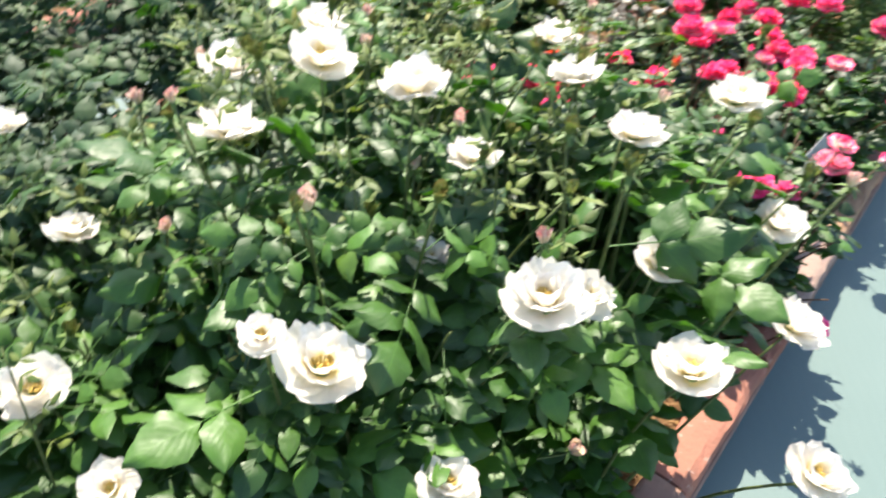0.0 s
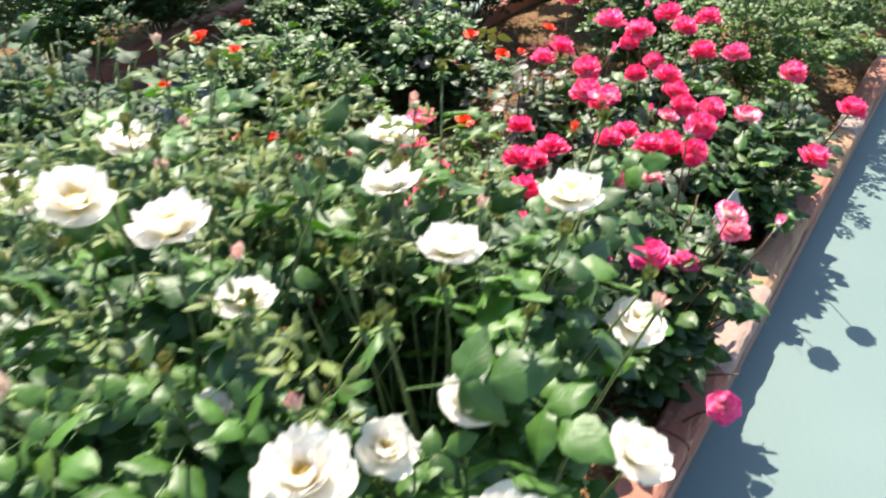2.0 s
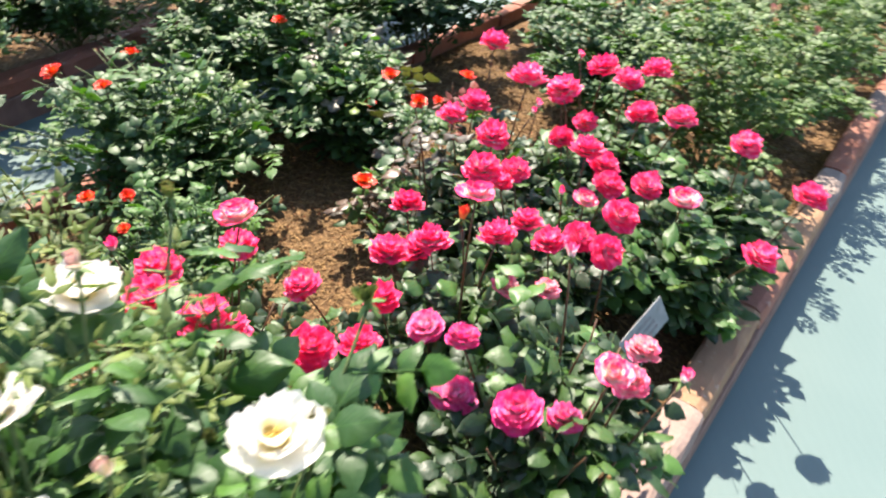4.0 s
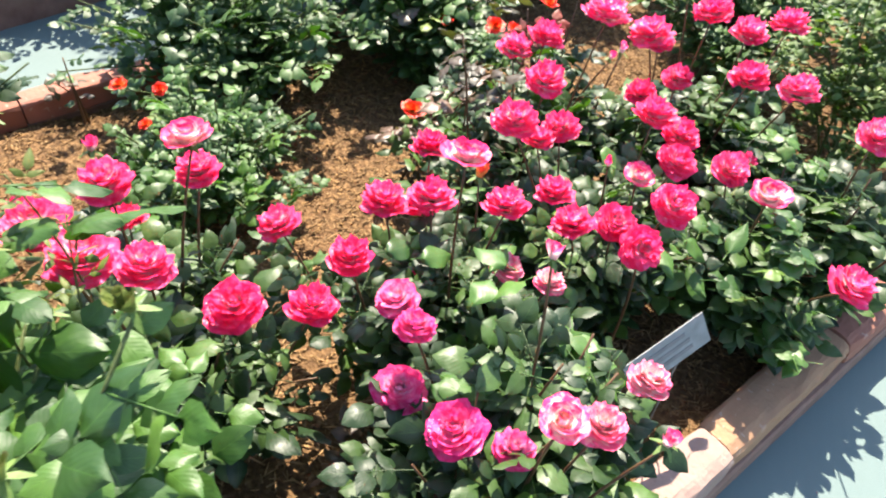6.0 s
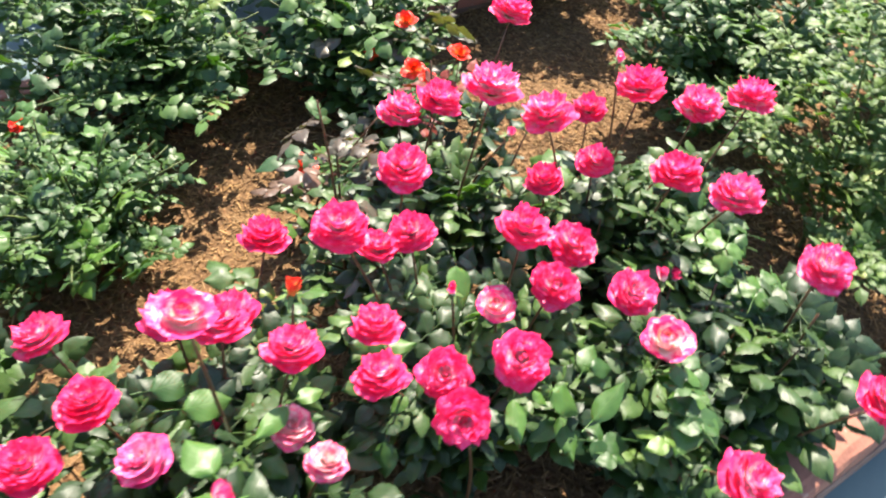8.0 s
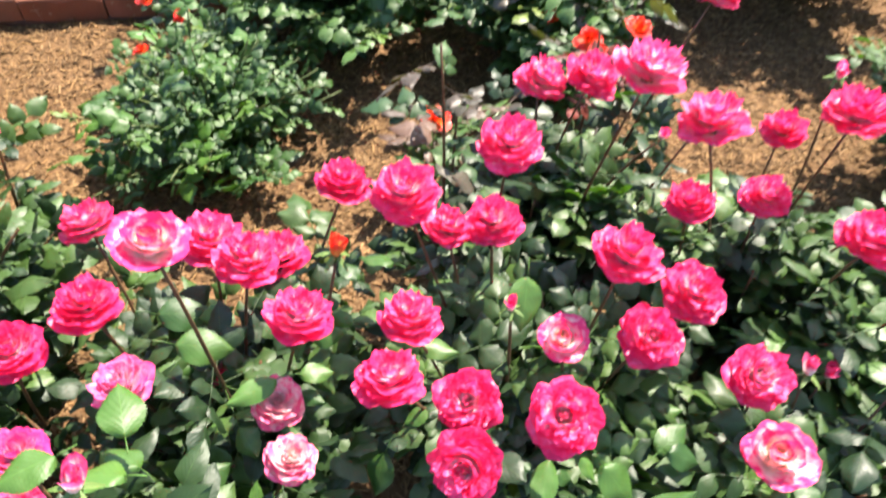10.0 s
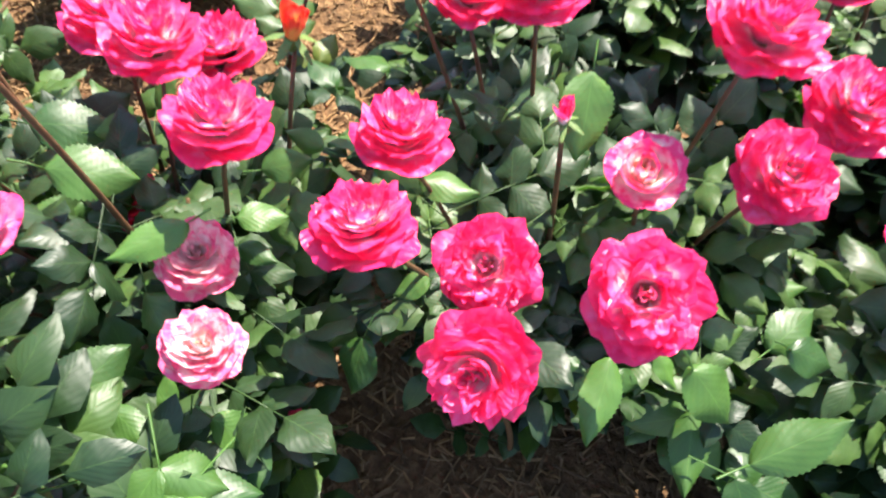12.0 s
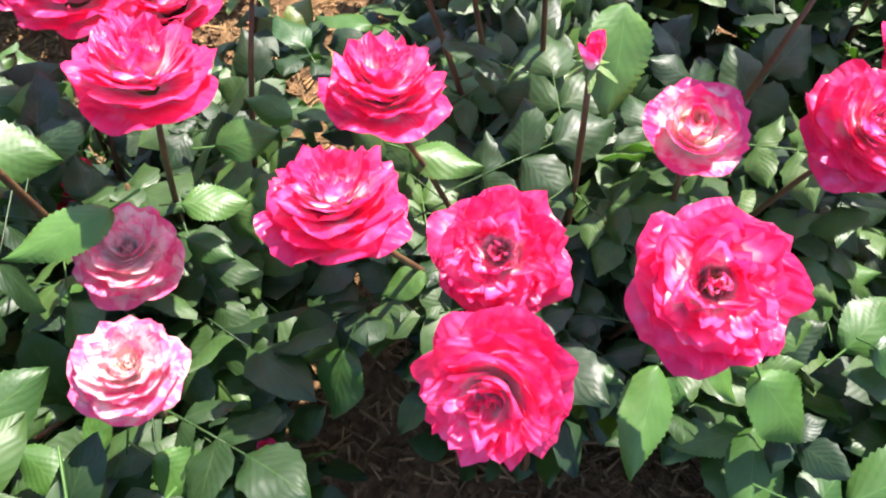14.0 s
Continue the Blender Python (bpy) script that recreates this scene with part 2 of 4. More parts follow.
def mesh_of(name, verts, faces, uvs=None, mats=(), slots=None, smooth=True):
    me = bpy.data.meshes.new(name)
    me.from_pydata(verts, [], faces)
    if uvs is not None:
        lay = me.uv_layers.new(name="UVMap")
        idx = np.zeros(len(me.loops), dtype=np.int32)
        me.loops.foreach_get("vertex_index", idx)
        lay.data.foreach_set("uv", np.asarray(uvs, dtype=np.float32)[idx].ravel())
    for m in mats:
        me.materials.append(m)
    if slots is not None:
        me.polygons.foreach_set("material_index", slots)
    if smooth:
        me.polygons.foreach_set("use_smooth", [True] * len(me.polygons))
    me.update()
    return me


def part(name, me, parent, local=None, label=""):
    ob = new(name, me)
    ob.parent = parent
    if local is not None:
        ob.matrix_basis = local
    if label:
        ob["label"] = label
    return ob


def tube(points, r0, r1, sides=6):
    verts, faces = [], []
    k = len(points)
    for i, p in enumerate(points):
        d = (points[min(i + 1, k - 1)] - points[max(i - 1, 0)]).normalized()
        a = d.cross(Vector((0.31, 0.95, 0.05))).normalized()
        b = d.cross(a)
        r = r0 + (r1 - r0) * i / (k - 1)
        for j in range(sides):
            t = 2 * math.pi * j / sides
            verts.append(p + (a * math.cos(t) + b * math.sin(t)) * r)
    for i in range(k - 1):
        for j in range(sides):
            q = (j + 1) % sides
            faces.append((i * sides + j, i * sides + q, (i + 1) * sides + q, (i + 1) * sides + j))
    faces.append(tuple(range((k - 1) * sides, k * sides)))
    return verts, faces


def leaflet(V, F, UV, M, length, width, rows, fold, curl, serr, cols):
    n0 = len(V)
    ss = [-1, 0, 1] if cols == 2 else [-1, -0.5, 0, 0.5, 1]
    for i in range(rows + 1):
        v = i / rows
        w = width * 0.52 * max(0.0, math.sin(math.pi * v ** 0.82)) ** 0.76 * (1 - 0.36 * v ** 3)
        if 0 < i < rows:
            w *= 1 + serr * (1 if i % 2 else -1)
        for s in ss:
            z = fold * abs(s) * w - curl * length * v * v - 0.16 * width * s * s + 0.05 * width * math.sin(10 * v + 2.5 * s + 9 * fold) * abs(s)
            V.append(M @ Vector((s * w, length * v, z)))
            UV.append((0.5 + 0.5 * s, v))
    c = len(ss)
    for i in range(rows):
        for j in range(c - 1):
            a = n0 + i * c + j
            F.append((a, a + 1, a + 1 + c, a + c))


def leaf_mesh(name, mat, rng, near, size=1.0, count=5, slim=1.0):
    """A rose leaf: a stalk with a pair or two of leaflets and one at the end; it grows along +Y from the origin."""
    V, F, UV = [], [], []
    rows, cols, serr = {-1: (3, 2, 0.0), 1: (10, 4, 0.05), 2: (34, 4, 0.045), 3: (8, 4, 0.05)}.get(int(near), (4, 2, 0.04))
    stalk = {5: 0.095, 3: 0.06}.get(count, 0.02) * size
    droop = rng.uniform(0.05, 0.35)

    def on(t):
        return Vector((0, stalk * t, -droop * stalk * t * t))

    tv, tf = tube([on(0), on(0.5), on(1)], 0.0011 * size, 0.0007 * size, 3)
    if near >= 0:
        V += tv
        F += tf
        UV += [(0.5, 0.5)] * len(tv)
    spots = [(1.0, 0, 1.0)]
    for t, k in ((0.72, 0.86), (0.36, 0.7))[: (count - 1) // 2]:
        spots += [(t, 1, k), (t, -1, k)]
    for t, side, k in spots:
        ln = 0.058 * size * k * rng.uniform(0.9, 1.1)
        wd = ln * rng.uniform(0.62, 0.77) * slim
        R = Euler((rng.uniform(-0.3, 0.15), rng.uniform(-0.35, 0.35) + 0.15 * side, -side * rng.uniform(0.95, 1.25) + rng.uniform(-0.1, 0.1))).to_matrix().to_4x4()
        leaflet(V, F, UV, Matrix.Translation(on(t)) @ R, ln, wd, rows, rng.uniform(-0.1, 0.35), rng.uniform(-0.08, 0.26), serr, cols)
    return mesh_of(name, V, F, UV, [mat])


def leaf_frame(at, along, up, roll=0.0):
    y = along.normalized()
    x = y.cross(up)
    if x.length < 1e-3:
        x = y.orthogonal()
    x.normalize()
    z = x.cross(y)
    m = Matrix((x, y, z)).transposed().to_4x4()
    return Matrix.Translation(at) @ m @ Matrix.Rotation(roll, 4, "Y")


def petal(V, F, UV, phi, length, width, th0, th1, r0, z0, rng, ruffle, nu, nv, point=0.1, curl=0.0, cut=0.26, roll=0.0):
    n0 = len(V)
    steps = 14
    prof = [(r0, z0)]
    for j in range(steps):
        v = (j + 0.5) / steps
        a = radians(th0 + (th1 - th0) * v ** 1.5 + roll * max(0.0, (v - 0.72) / 0.28) ** 1.6)
        prof.append((prof[-1][0] + math.sin(a) * length / steps, prof[-1][1] + math.cos(a) * length / steps))
    fr, ph = rng.uniform(3, 6), rng.uniform(0, 6.3)
    skew = rng.uniform(-0.15, 0.15)
    frill = 5.0 * ruffle
    for j in range(nv + 1):
        for i in range(nu + 1):
            s = math.sin((i / nu - 0.5) * math.pi)
            v = j / nv
            t = v * (1 - cut * (1 - math.sqrt(max(0.0, 1 - 0.97 * s * s))) + point * math.exp(-((s - skew) / 0.28) ** 2) + frill * math.sin(s * fr * 1.6 + ph * 3))
            f = min(t, 1.12) * steps
            k = min(int(f), steps - 1)
            r = prof[k][0] + (prof[k + 1][0] - prof[k][0]) * (f - k)
            z = prof[k][1] + (prof[k + 1][1] - prof[k][1]) * (f - k)
            w = width * (0.28 + 0.72 * math.sin(math.pi * min(v, 1.0) * 0.62) ** 0.8)
            R = max(r, 0.5 * width)
            a = s * w / R
            rad, tan = r - R + R * math.cos(a), R * math.sin(a)
            wave = ruffle * v * v * (math.sin(s * fr + ph) + 0.5 * math.sin(s * fr * 2.3 + ph * 2) + 0.3 * math.sin(s * fr * 3.7 + ph * 5))
            z += wave - curl * s * s * v * width
            rad += 0.7 * wave
            rad *= 0.99
            V.append(Vector((rad * math.cos(phi) - tan * math.sin(phi), rad * math.sin(phi) + tan * math.cos(phi), z)))
            UV.append((0.5 + 0.5 * s, v))
    for j in range(nv):
        for i in range(nu):
            a = n0 + j * (nu + 1) + i
            F.append((a, a + 1, a + nu + 2, a + nu + 1))


# counts, lengths, half widths, base and tip angles, inner radii, heights
FULL = [(6, 0.015, 0.010, 14, -4, 0.001, 0.012), (6, 0.021, 0.015, 30, 16, 0.005, 0.012), (7, 0.026, 0.018, 38, 22, 0.006, 0.010), (7, 0.030, 0.022, 48, 38, 0.007, 0.007),
        (7, 0.033, 0.026, 56, 46, 0.008, 0.004), (7, 0.036, 0.030, 65, 58, 0.009, 0.0), (6, 0.038, 0.034, 78, 76, 0.009, -0.005)]
CUP = [(3, 0.021, 0.015, 0, -12, 0.003, 0.004), (4, 0.030, 0.024, 16, 2, 0.006, 0.003), (5, 0.037, 0.031, 36, 36, 0.008, 0.001), (6, 0.040, 0.034, 56, 74, 0.008, -0.002)]
LOOSE = [(4, 0.027, 0.022, 26, 6, 0.009, 0.007), (5, 0.036, 0.031, 46, 32, 0.009, 0.004), (6, 0.041, 0.036, 66, 72, 0.009, 0.0)]
BUD = [(3, 0.026, 0.012, 6, -14, 0.002, 0.0), (3, 0.028, 0.014, 14, -6, 0.004, -0.001), (2, 0.028, 0.013, 22, 16, 0.005, -0.002)]
SMALL = [(4, 0.012, 0.007, 10, -10, 0.002, 0.002), (5, 0.018, 0.011, 35, 45, 0.003, 0.001), (6, 0.022, 0.013, 60, 95, 0.004, 0.0)]


def bloom_petals(layers, rng, ruffle, nu, nv, point, cut, roll=False):
    out = []
    for k, (count, ln, wd, t0, t1, r0, z0) in enumerate(layers):
        for i in range(count):
            V, F, UV = [], [], []
            phi = 2 * math.pi * (i + 0.37 * k) / count + rng.uniform(-0.3, 0.3)
            wild = (2.0 if k < 3 else 0.9) if len(layers) > 4 else 1.0
            petal(V, F, UV, phi, ln * rng.uniform(0.92, 1.08), wd * rng.uniform(0.9, 1.15), t0 + wild * rng.uniform(-8, 8), t1 + wild * rng.uniform(-16, 16), r0 * rng.uniform(0.7, 1.3), z0 + rng.uniform(-0.002, 0.002), rng,
                  ruffle * rng.uniform(0.6, 1.4) * (1.4 if k < len(layers) - 3 else 1.0), nu, nv, point * rng.uniform(0.3, 1.3), 0.0 if k >= len(layers) - 2 else -0.1, cut, rng.uniform(0, 55) if roll and k > 2 else 0.0)
            if len(layers) > 4:
                V = [Vector((p.x, p.y, p.z * 1.07)) for p in V]
                f = k / (len(layers) - 1)
                lo, hi = 0.04 + 0.34 * f, 0.8 + 0.2 * f
                UV = [(a, lo + (hi - lo) * b) for a, b in UV]
            out.append((V, F, UV))
    return out


def calyx_mesh(name, scale=1.0):
    """The green cup under a bloom with its five sepals."""
    V, F = [], []
    rings = [(-0.016, 0.0025), (-0.012, 0.0055), (-0.006, 0.007), (0.0, 0.0055)]
    for z, r in rings:
        for j in range(8):
            a = 2 * math.pi * j / 8
            V.append(Vector((r * math.cos(a), r * math.sin(a), z)) * scale)
    for i in range(3):
        for j in range(8):
            q = (j + 1) % 8
            F.append((i * 8 + j, i * 8 + q, i * 8 + 8 + q, i * 8 + 8 + j))
    for k in range(5):
        a = 2 * math.pi * k / 5
        d, e = Vector((math.cos(a), math.sin(a), 0)), Vector((-math.sin(a), math.cos(a), 0))
        n0 = len(V)
        for r, z, w in ((0.005, -0.002, 0.003), (0.014, -0.006, 0.004), (0.024, -0.013, 0.0012)):
            V += [(d * r + e * w + Vector((0, 0, z))) * scale, (d * r - e * w + Vector((0, 0, z))) * scale]
        F += [(n0, n0 + 1, n0 + 3, n0 + 2), (n0 + 2, n0 + 3, n0 + 5, n0 + 4)]
    return mesh_of(name, V, F, None, [SEPAL])


def stamens_mesh(name, count, spread, z0, z1):
    """Fine yellow threads with thicker ends in the heart of a bloom."""
    rg = random.Random(8)
    V, F = [], []
    for k in range(count):
        a, r = 2.4 * k, spread * math.sqrt((k + 0.5) / count)
        foot = Vector((0.5 * r * math.cos(a), 0.5 * r * math.sin(a), z0))
        tv, tf = tube([foot, Vector((r * math.cos(a), r * math.sin(a), z1 + rg.uniform(-0.002, 0.002)))], 0.0005, 0.0012, 4)
        n0 = len(V)
        V += tv
        F += [tuple(i + n0 for i in g) for g in tf]
    return mesh_of(name, V, F, None, [STAMEN])


def joined_bloom(name, petals, mat, stamens=False):
    V, F, UV, S = [], [], [], []
    for v, f, uv in petals:
        n0 = len(V)
        V += v
        UV += uv
        F += [tuple(i + n0 for i in q) for q in f]
    S += [0] * len(F)
    if stamens:
        rng = random.Random(3)
        for k in range(26):
            a, r = rng.uniform(0, 6.3), rng.uniform(0.002, 0.009)
            p = Vector((r * math.cos(a), r * math.sin(a), 0.004))
            q = p * 1.3 + Vector((0, 0, 0.012))
            tv, tf = tube([p, q], 0.0007, 0.0016, 4)
            n0 = len(V)
            V += tv
            UV += [(0.5, 0.5)] * len(tv)
            F += [tuple(i + n0 for i in g) for g in tf]
            S += [1] * len(tf)
    return mesh_of(name, V, F, UV, [mat, STAMEN], S)


rng = random.Random(11)
BLOOMS, BLOOM_JOINED = {}, {}
for key, layers, mat, ruf, nu, nv, pt, cut, roll, st in (
        ("pink", FULL, PINK, 0.0036, 16, 9, 0.05, 0.33, True, False), ("cup", CUP, PALE, 0.0024, 12, 8, 0.03, 0.33, True, False), ("pale", FULL, BLUSH, 0.0026, 12, 8, 0.05, 0.33, True, False),
        ("magenta", FULL, MAGENTA, 0.0026, 12, 8, 0.05, 0.33, True, False), ("white", LOOSE, WHITE, 0.0042, 16, 8, 0.0, 0.2, False, True), ("bud", BUD, PINK, 0.0008, 6, 6, 0.15, 0.33, False, False),
        ("white_bud", BUD, CREAM, 0.0008, 6, 6, 0.15, 0.33, False, False), ("orange_bud", BUD, CORAL, 0.0016, 6, 6, 0.1, 0.33, False, False),
        ("green_bud", BUD, OLIVE, 0.0008, 5, 5, 0.3, 0.33, False, False), ("orange", SMALL, ORANGE, 0.0015, 5, 5, 0.05, 0.33, False, False)):
    BLOOMS[key] = [bloom_petals(layers, rng, ruf, nu, nv, pt, cut, roll) for _ in range(4)]
    BLOOM_JOINED[key] = [joined_bloom("bloom", b, mat, st) for b in BLOOMS[key]]
PETAL_MESHES = {}
for key, mat in (("pink", PINK), ("cup", PALE), ("pale", BLUSH)):
    PETAL_MESHES[key] = [[mesh_of("petal", v, f, uv, [mat]) for v, f, uv in b] for b in BLOOMS[key]]
FADED = joined_bloom("faded_bloom", BLOOMS["bud"][1], SPENT)
CALYX = calyx_mesh("calyx")
HEART = stamens_mesh("bloom_heart", 18, 0.006, 0.008, 0.021)
CALYX_SMALL = calyx_mesh("calyx_small", 0.6)

LEAVES = {}
for key, mat, near, size in (("pink_near", LEAF_PINK, True, 1.0), ("pink", LEAF_PINK, False, 1.0), ("white", LEAF_WHITE, 3, 1.25), ("dark", LEAF_DARK, False, 0.78), ("deep", LEAF_DEEP_SHADE, False, 0.78), ("bronze", LEAF_BRONZE, True, 0.95), ("grey", LEAF_GREY, True, 0.95), ("red", LEAF_RED, True, 0.8)):
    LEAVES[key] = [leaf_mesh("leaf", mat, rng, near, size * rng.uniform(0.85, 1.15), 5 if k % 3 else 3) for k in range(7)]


def add_bloom(bush, base, kind, at, axis, scale, rng):
    """A bloom on its calyx; near ones with every petal a mesh of its own."""
    q = Vector((0, 0, 1)).rotation_difference(axis.normalized()).to_matrix().to_4x4()
    m = Matrix.Translation(at - base) @ q @ Matrix.Rotation(rng.uniform(0, 6.28), 4, "Z") @ Matrix.Scale(scale, 4)
    k = rng.randrange(4)
    near = kind in PETAL_MESHES and (at - Vector((0.8, 1.9, 0.65))).length < 0.42
    if near:
        b = part("bloom", CALYX, bush, m)
        for me in PETAL_MESHES[kind][k]:
            part("petal", me, b)
        part("bloom_heart", HEART, b, None, "fine yellow threads in the heart")["kind"] = "stuff"
    else:
        b = part("bloom", BLOOM_JOINED[kind][k], bush, m)
        part("calyx", CALYX_SMALL if kind == "orange" else CALYX, b)
    return b


def cane_points(a, b, rng):
    d = b - a
    mid = a + d * 0.5 + Vector((-d.x * 0.18 + rng.uniform(-0.03, 0.03), -d.y * 0.18 + rng.uniform(-0.03, 0.03), abs(d.z) * 0.12))
    pts = []
    for i in range(9):
        t = i / 8
        pts.append(a * (1 - t) ** 2 + mid * (2 * t * (1 - t)) + b * t * t)
    return pts


def bare(p, gaps):
    """True where a leafless hollow of the bush lies: x, y, radius, lowest height of each."""
    return any(math.hypot(p.x - x, p.y - y) < r and p.z > low for x, y, r, low in gaps)


def grow(name, base, blooms, tips, leaf_key, leaf_target, label, category, seed, cane_mat=CANE, leaf_from=0.3, spread=1.0, group="", bloom_face=Vector((0.05, 0.0, 1)), fill=0, fill_mat=None, fill_size=0.8, fill_to=0.85, leaf_top=9.0, gaps=()):
    """A rose bush: canes from the base, a bloom or a leafy tip at each end, leaves along the canes."""
    rng = random.Random(seed)
    base = Vector(base)
    bush = tagged(new(name), label, category, group)
    bush.location = base
    ends = []
    for kind, x, y, z, sc, *face in blooms:
        ends.append((Vector((x, y, z)), kind, sc, face[0] if face else None))
    for x, y, z in tips:
        ends.append((Vector((x, y, z)), None, 1, None))
    per = max(3, round(leaf_target / max(1, len(ends))))
    made = 0
    filler = []
    for end, kind, sc, face in ends:
        out = 0.45 if kind and kind != "green_bud" else 0.0
        foot = base + Vector(((end.x - base.x) * out + rng.uniform(-0.05, 0.05), (end.y - base.y) * out + rng.uniform(-0.05, 0.05), -0.02))
        top = end - Vector((0, 0, 0.014 * sc)) if kind else end
        pts = cane_points(foot, top, rng)
        v, f = tube([p - base for p in pts], 0.0048 if kind != "orange" else 0.003, 0.0022 if kind != "orange" else 0.0014)
        part("cane", mesh_of("cane", v, f, None, [cane_mat]), bush)
        if kind:
            tilt = (pts[-1] - pts[-3]).normalized() * 0.4 + bloom_face.normalized() * 0.8 + Vector((rng.uniform(-0.3, 0.3), rng.uniform(-0.3, 0.3), 0))
            if face:
                tilt = Vector(face)
            add_bloom(bush, base, kind, end, tilt, sc, rng)
        turn = rng.uniform(0, 6.28)
        for i in range(per):
            if made >= 299:
                break
            t = leaf_from + (0.97 - leaf_from) * ((i + rng.uniform(0.2, 0.8)) / per) ** 0.85
            if kind and t > (0.8 if leaf_top < 5 else 0.93):
                t = 0.8 - rng.uniform(-0.1 if leaf_top > 5 else 0, 0.4)
            k = min(int(t * 8), 7)
            p = pts[k].lerp(pts[k + 1], t * 8 - k)
            while p.z > leaf_top + rng.uniform(-0.06, 0.06) and t > 0.2:
                t -= 0.05
                k = min(int(t * 8), 7)
                p = pts[k].lerp(pts[k + 1], t * 8 - k)
            if p.dot(NRM) > -0.07:
                continue
            turn += 2.4 + rng.uniform(-0.4, 0.4)
            d = Vector((math.cos(turn), math.sin(turn), rng.uniform(-0.15, 0.45)))
            if bare(p, gaps) or bare(p + d * 0.1 * spread, gaps):
                continue
            up = Vector((d.x * 0.25 + rng.uniform(-0.75, 0.75), d.y * 0.25 + rng.uniform(-0.75, 0.75), 1))
            key = leaf_key if isinstance(leaf_key, str) else rng.choice(leaf_key)
            m = leaf_frame(p - base, d, up, rng.uniform(-0.4, 0.4)) @ Matrix.Scale(rng.uniform(0.75, 1.15) * spread, 4)
            part("leaf", rng.choice(LEAVES[key]), bush, m)
            made += 1
        filler.append(pts)
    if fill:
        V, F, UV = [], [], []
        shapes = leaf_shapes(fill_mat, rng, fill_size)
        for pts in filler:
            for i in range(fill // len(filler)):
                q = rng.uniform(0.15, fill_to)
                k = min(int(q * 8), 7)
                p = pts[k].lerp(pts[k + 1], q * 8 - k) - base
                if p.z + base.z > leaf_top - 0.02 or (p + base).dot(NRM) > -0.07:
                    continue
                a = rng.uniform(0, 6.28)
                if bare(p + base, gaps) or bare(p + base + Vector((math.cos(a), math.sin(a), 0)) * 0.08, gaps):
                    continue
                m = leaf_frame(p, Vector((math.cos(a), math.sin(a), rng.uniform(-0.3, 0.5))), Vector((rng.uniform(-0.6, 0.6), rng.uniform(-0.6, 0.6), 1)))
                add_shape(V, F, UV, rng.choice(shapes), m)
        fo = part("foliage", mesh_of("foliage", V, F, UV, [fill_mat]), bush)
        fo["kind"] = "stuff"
    return bush


def leaf_shapes(mat, rng, size, detail=0):
    out = []
    for _ in range(3):
        me = leaf_mesh("leaf_shape", mat, rng, detail, size * rng.uniform(0.8, 1.2))
        uvm = {}
        for lp in me.loops:
            uvm[lp.vertex_index] = tuple(me.uv_layers[0].data[lp.index].uv)
        out.append(([v.co.copy() for v in me.vertices], [tuple(p.vertices) for p in me.polygons], uvm))
        bpy.data.meshes.remove(me)
    return out


def add_shape(V, F, UV, shape, m):
    vs, fs, uvm = shape
    n0 = len(V)
    V += [m @ c for c in vs]
    UV += [uvm.get(j, (0.5, 0.5)) for j in range(len(vs))]
    F += [tuple(j + n0 for j in g) for g in fs]


def dome_tips(cx, cy, r, z0, z1, n, seed):
    rng = random.Random(seed)
    out = []
    for i in range(n):
        a, q = 2.4 * i + rng.uniform(-0.3, 0.3), math.sqrt((i + 0.5) / n)
        out.append((cx + r * q * math.cos(a), cy + r * q * math.sin(a), z1 - (z1 - z0) * q * q + rng.uniform(-0.05, 0.05)))
    return out


# ---- ground, paths, kerbs ----
SOIL_Z = 0.10


def sheet(name, mat, u0, u1, n0, n1, z, step, rough_amp, label, category, kind="structure", slope=0.0):
    nu, nn = max(1, round((u1 - u0) / step)), max(1, round((n1 - n0) / step))
    V, F = [], []
    for i in range(nu + 1):
        for j in range(nn + 1):
            u = u0 + (u1 - u0) * i / nu
            p = un(u, n0 + (n1 - n0) * j / nn + slope * (u - 1.4), z)
            if rough_amp:
                p.z += rough_amp * (noise.fractal(p * 2.2, 1.0, 2.0, 5) + 0.5 * noise.noise(p * 17))
            V.append(p)
    for i in range(nu):
        for j in range(nn):
            a = i * (nn + 1) + j
            F.append((a, a + nn + 1, a + nn + 2, a + 1))
    ob = new(name, mesh_of(name, V, F, None, [mat]))
    return tagged(ob, label, category, kind=kind)


me = mesh_of("ground", [(-60, -60, -0.05), (60, -60, -0.05), (60, 60, -0.05), (-60, 60, -0.05)], [(0, 1, 2, 3)], None, [EARTH])
tagged(new("ground", me), "bare brown earth around the rose garden", "ground", kind="structure")
sheet("pavement", PAINT, -5, 14, 0.03, 3.2, 0.0, 0.5, 0, "light blue painted concrete garden path beside the kerb", "path")
sheet("pavement_far", PAINT, -5, 14, -5.2, -2.3, 0.0, 0.5, 0, "light blue painted concrete path between two beds", "path")
sheet("soil_bed", SOIL, -3.0, 9.5, -2.3, 0.0, SOIL_Z, 0.045, 0.022, "brown bark mulch of the rose bed", "soil")
sheet("soil_bed_far", SOIL, -3.0, 9.5, -7.5, -3.3, SOIL_Z, 0.12, 0.03, "brown mulch of the neighbouring rose bed", "soil", slope=-0.156)


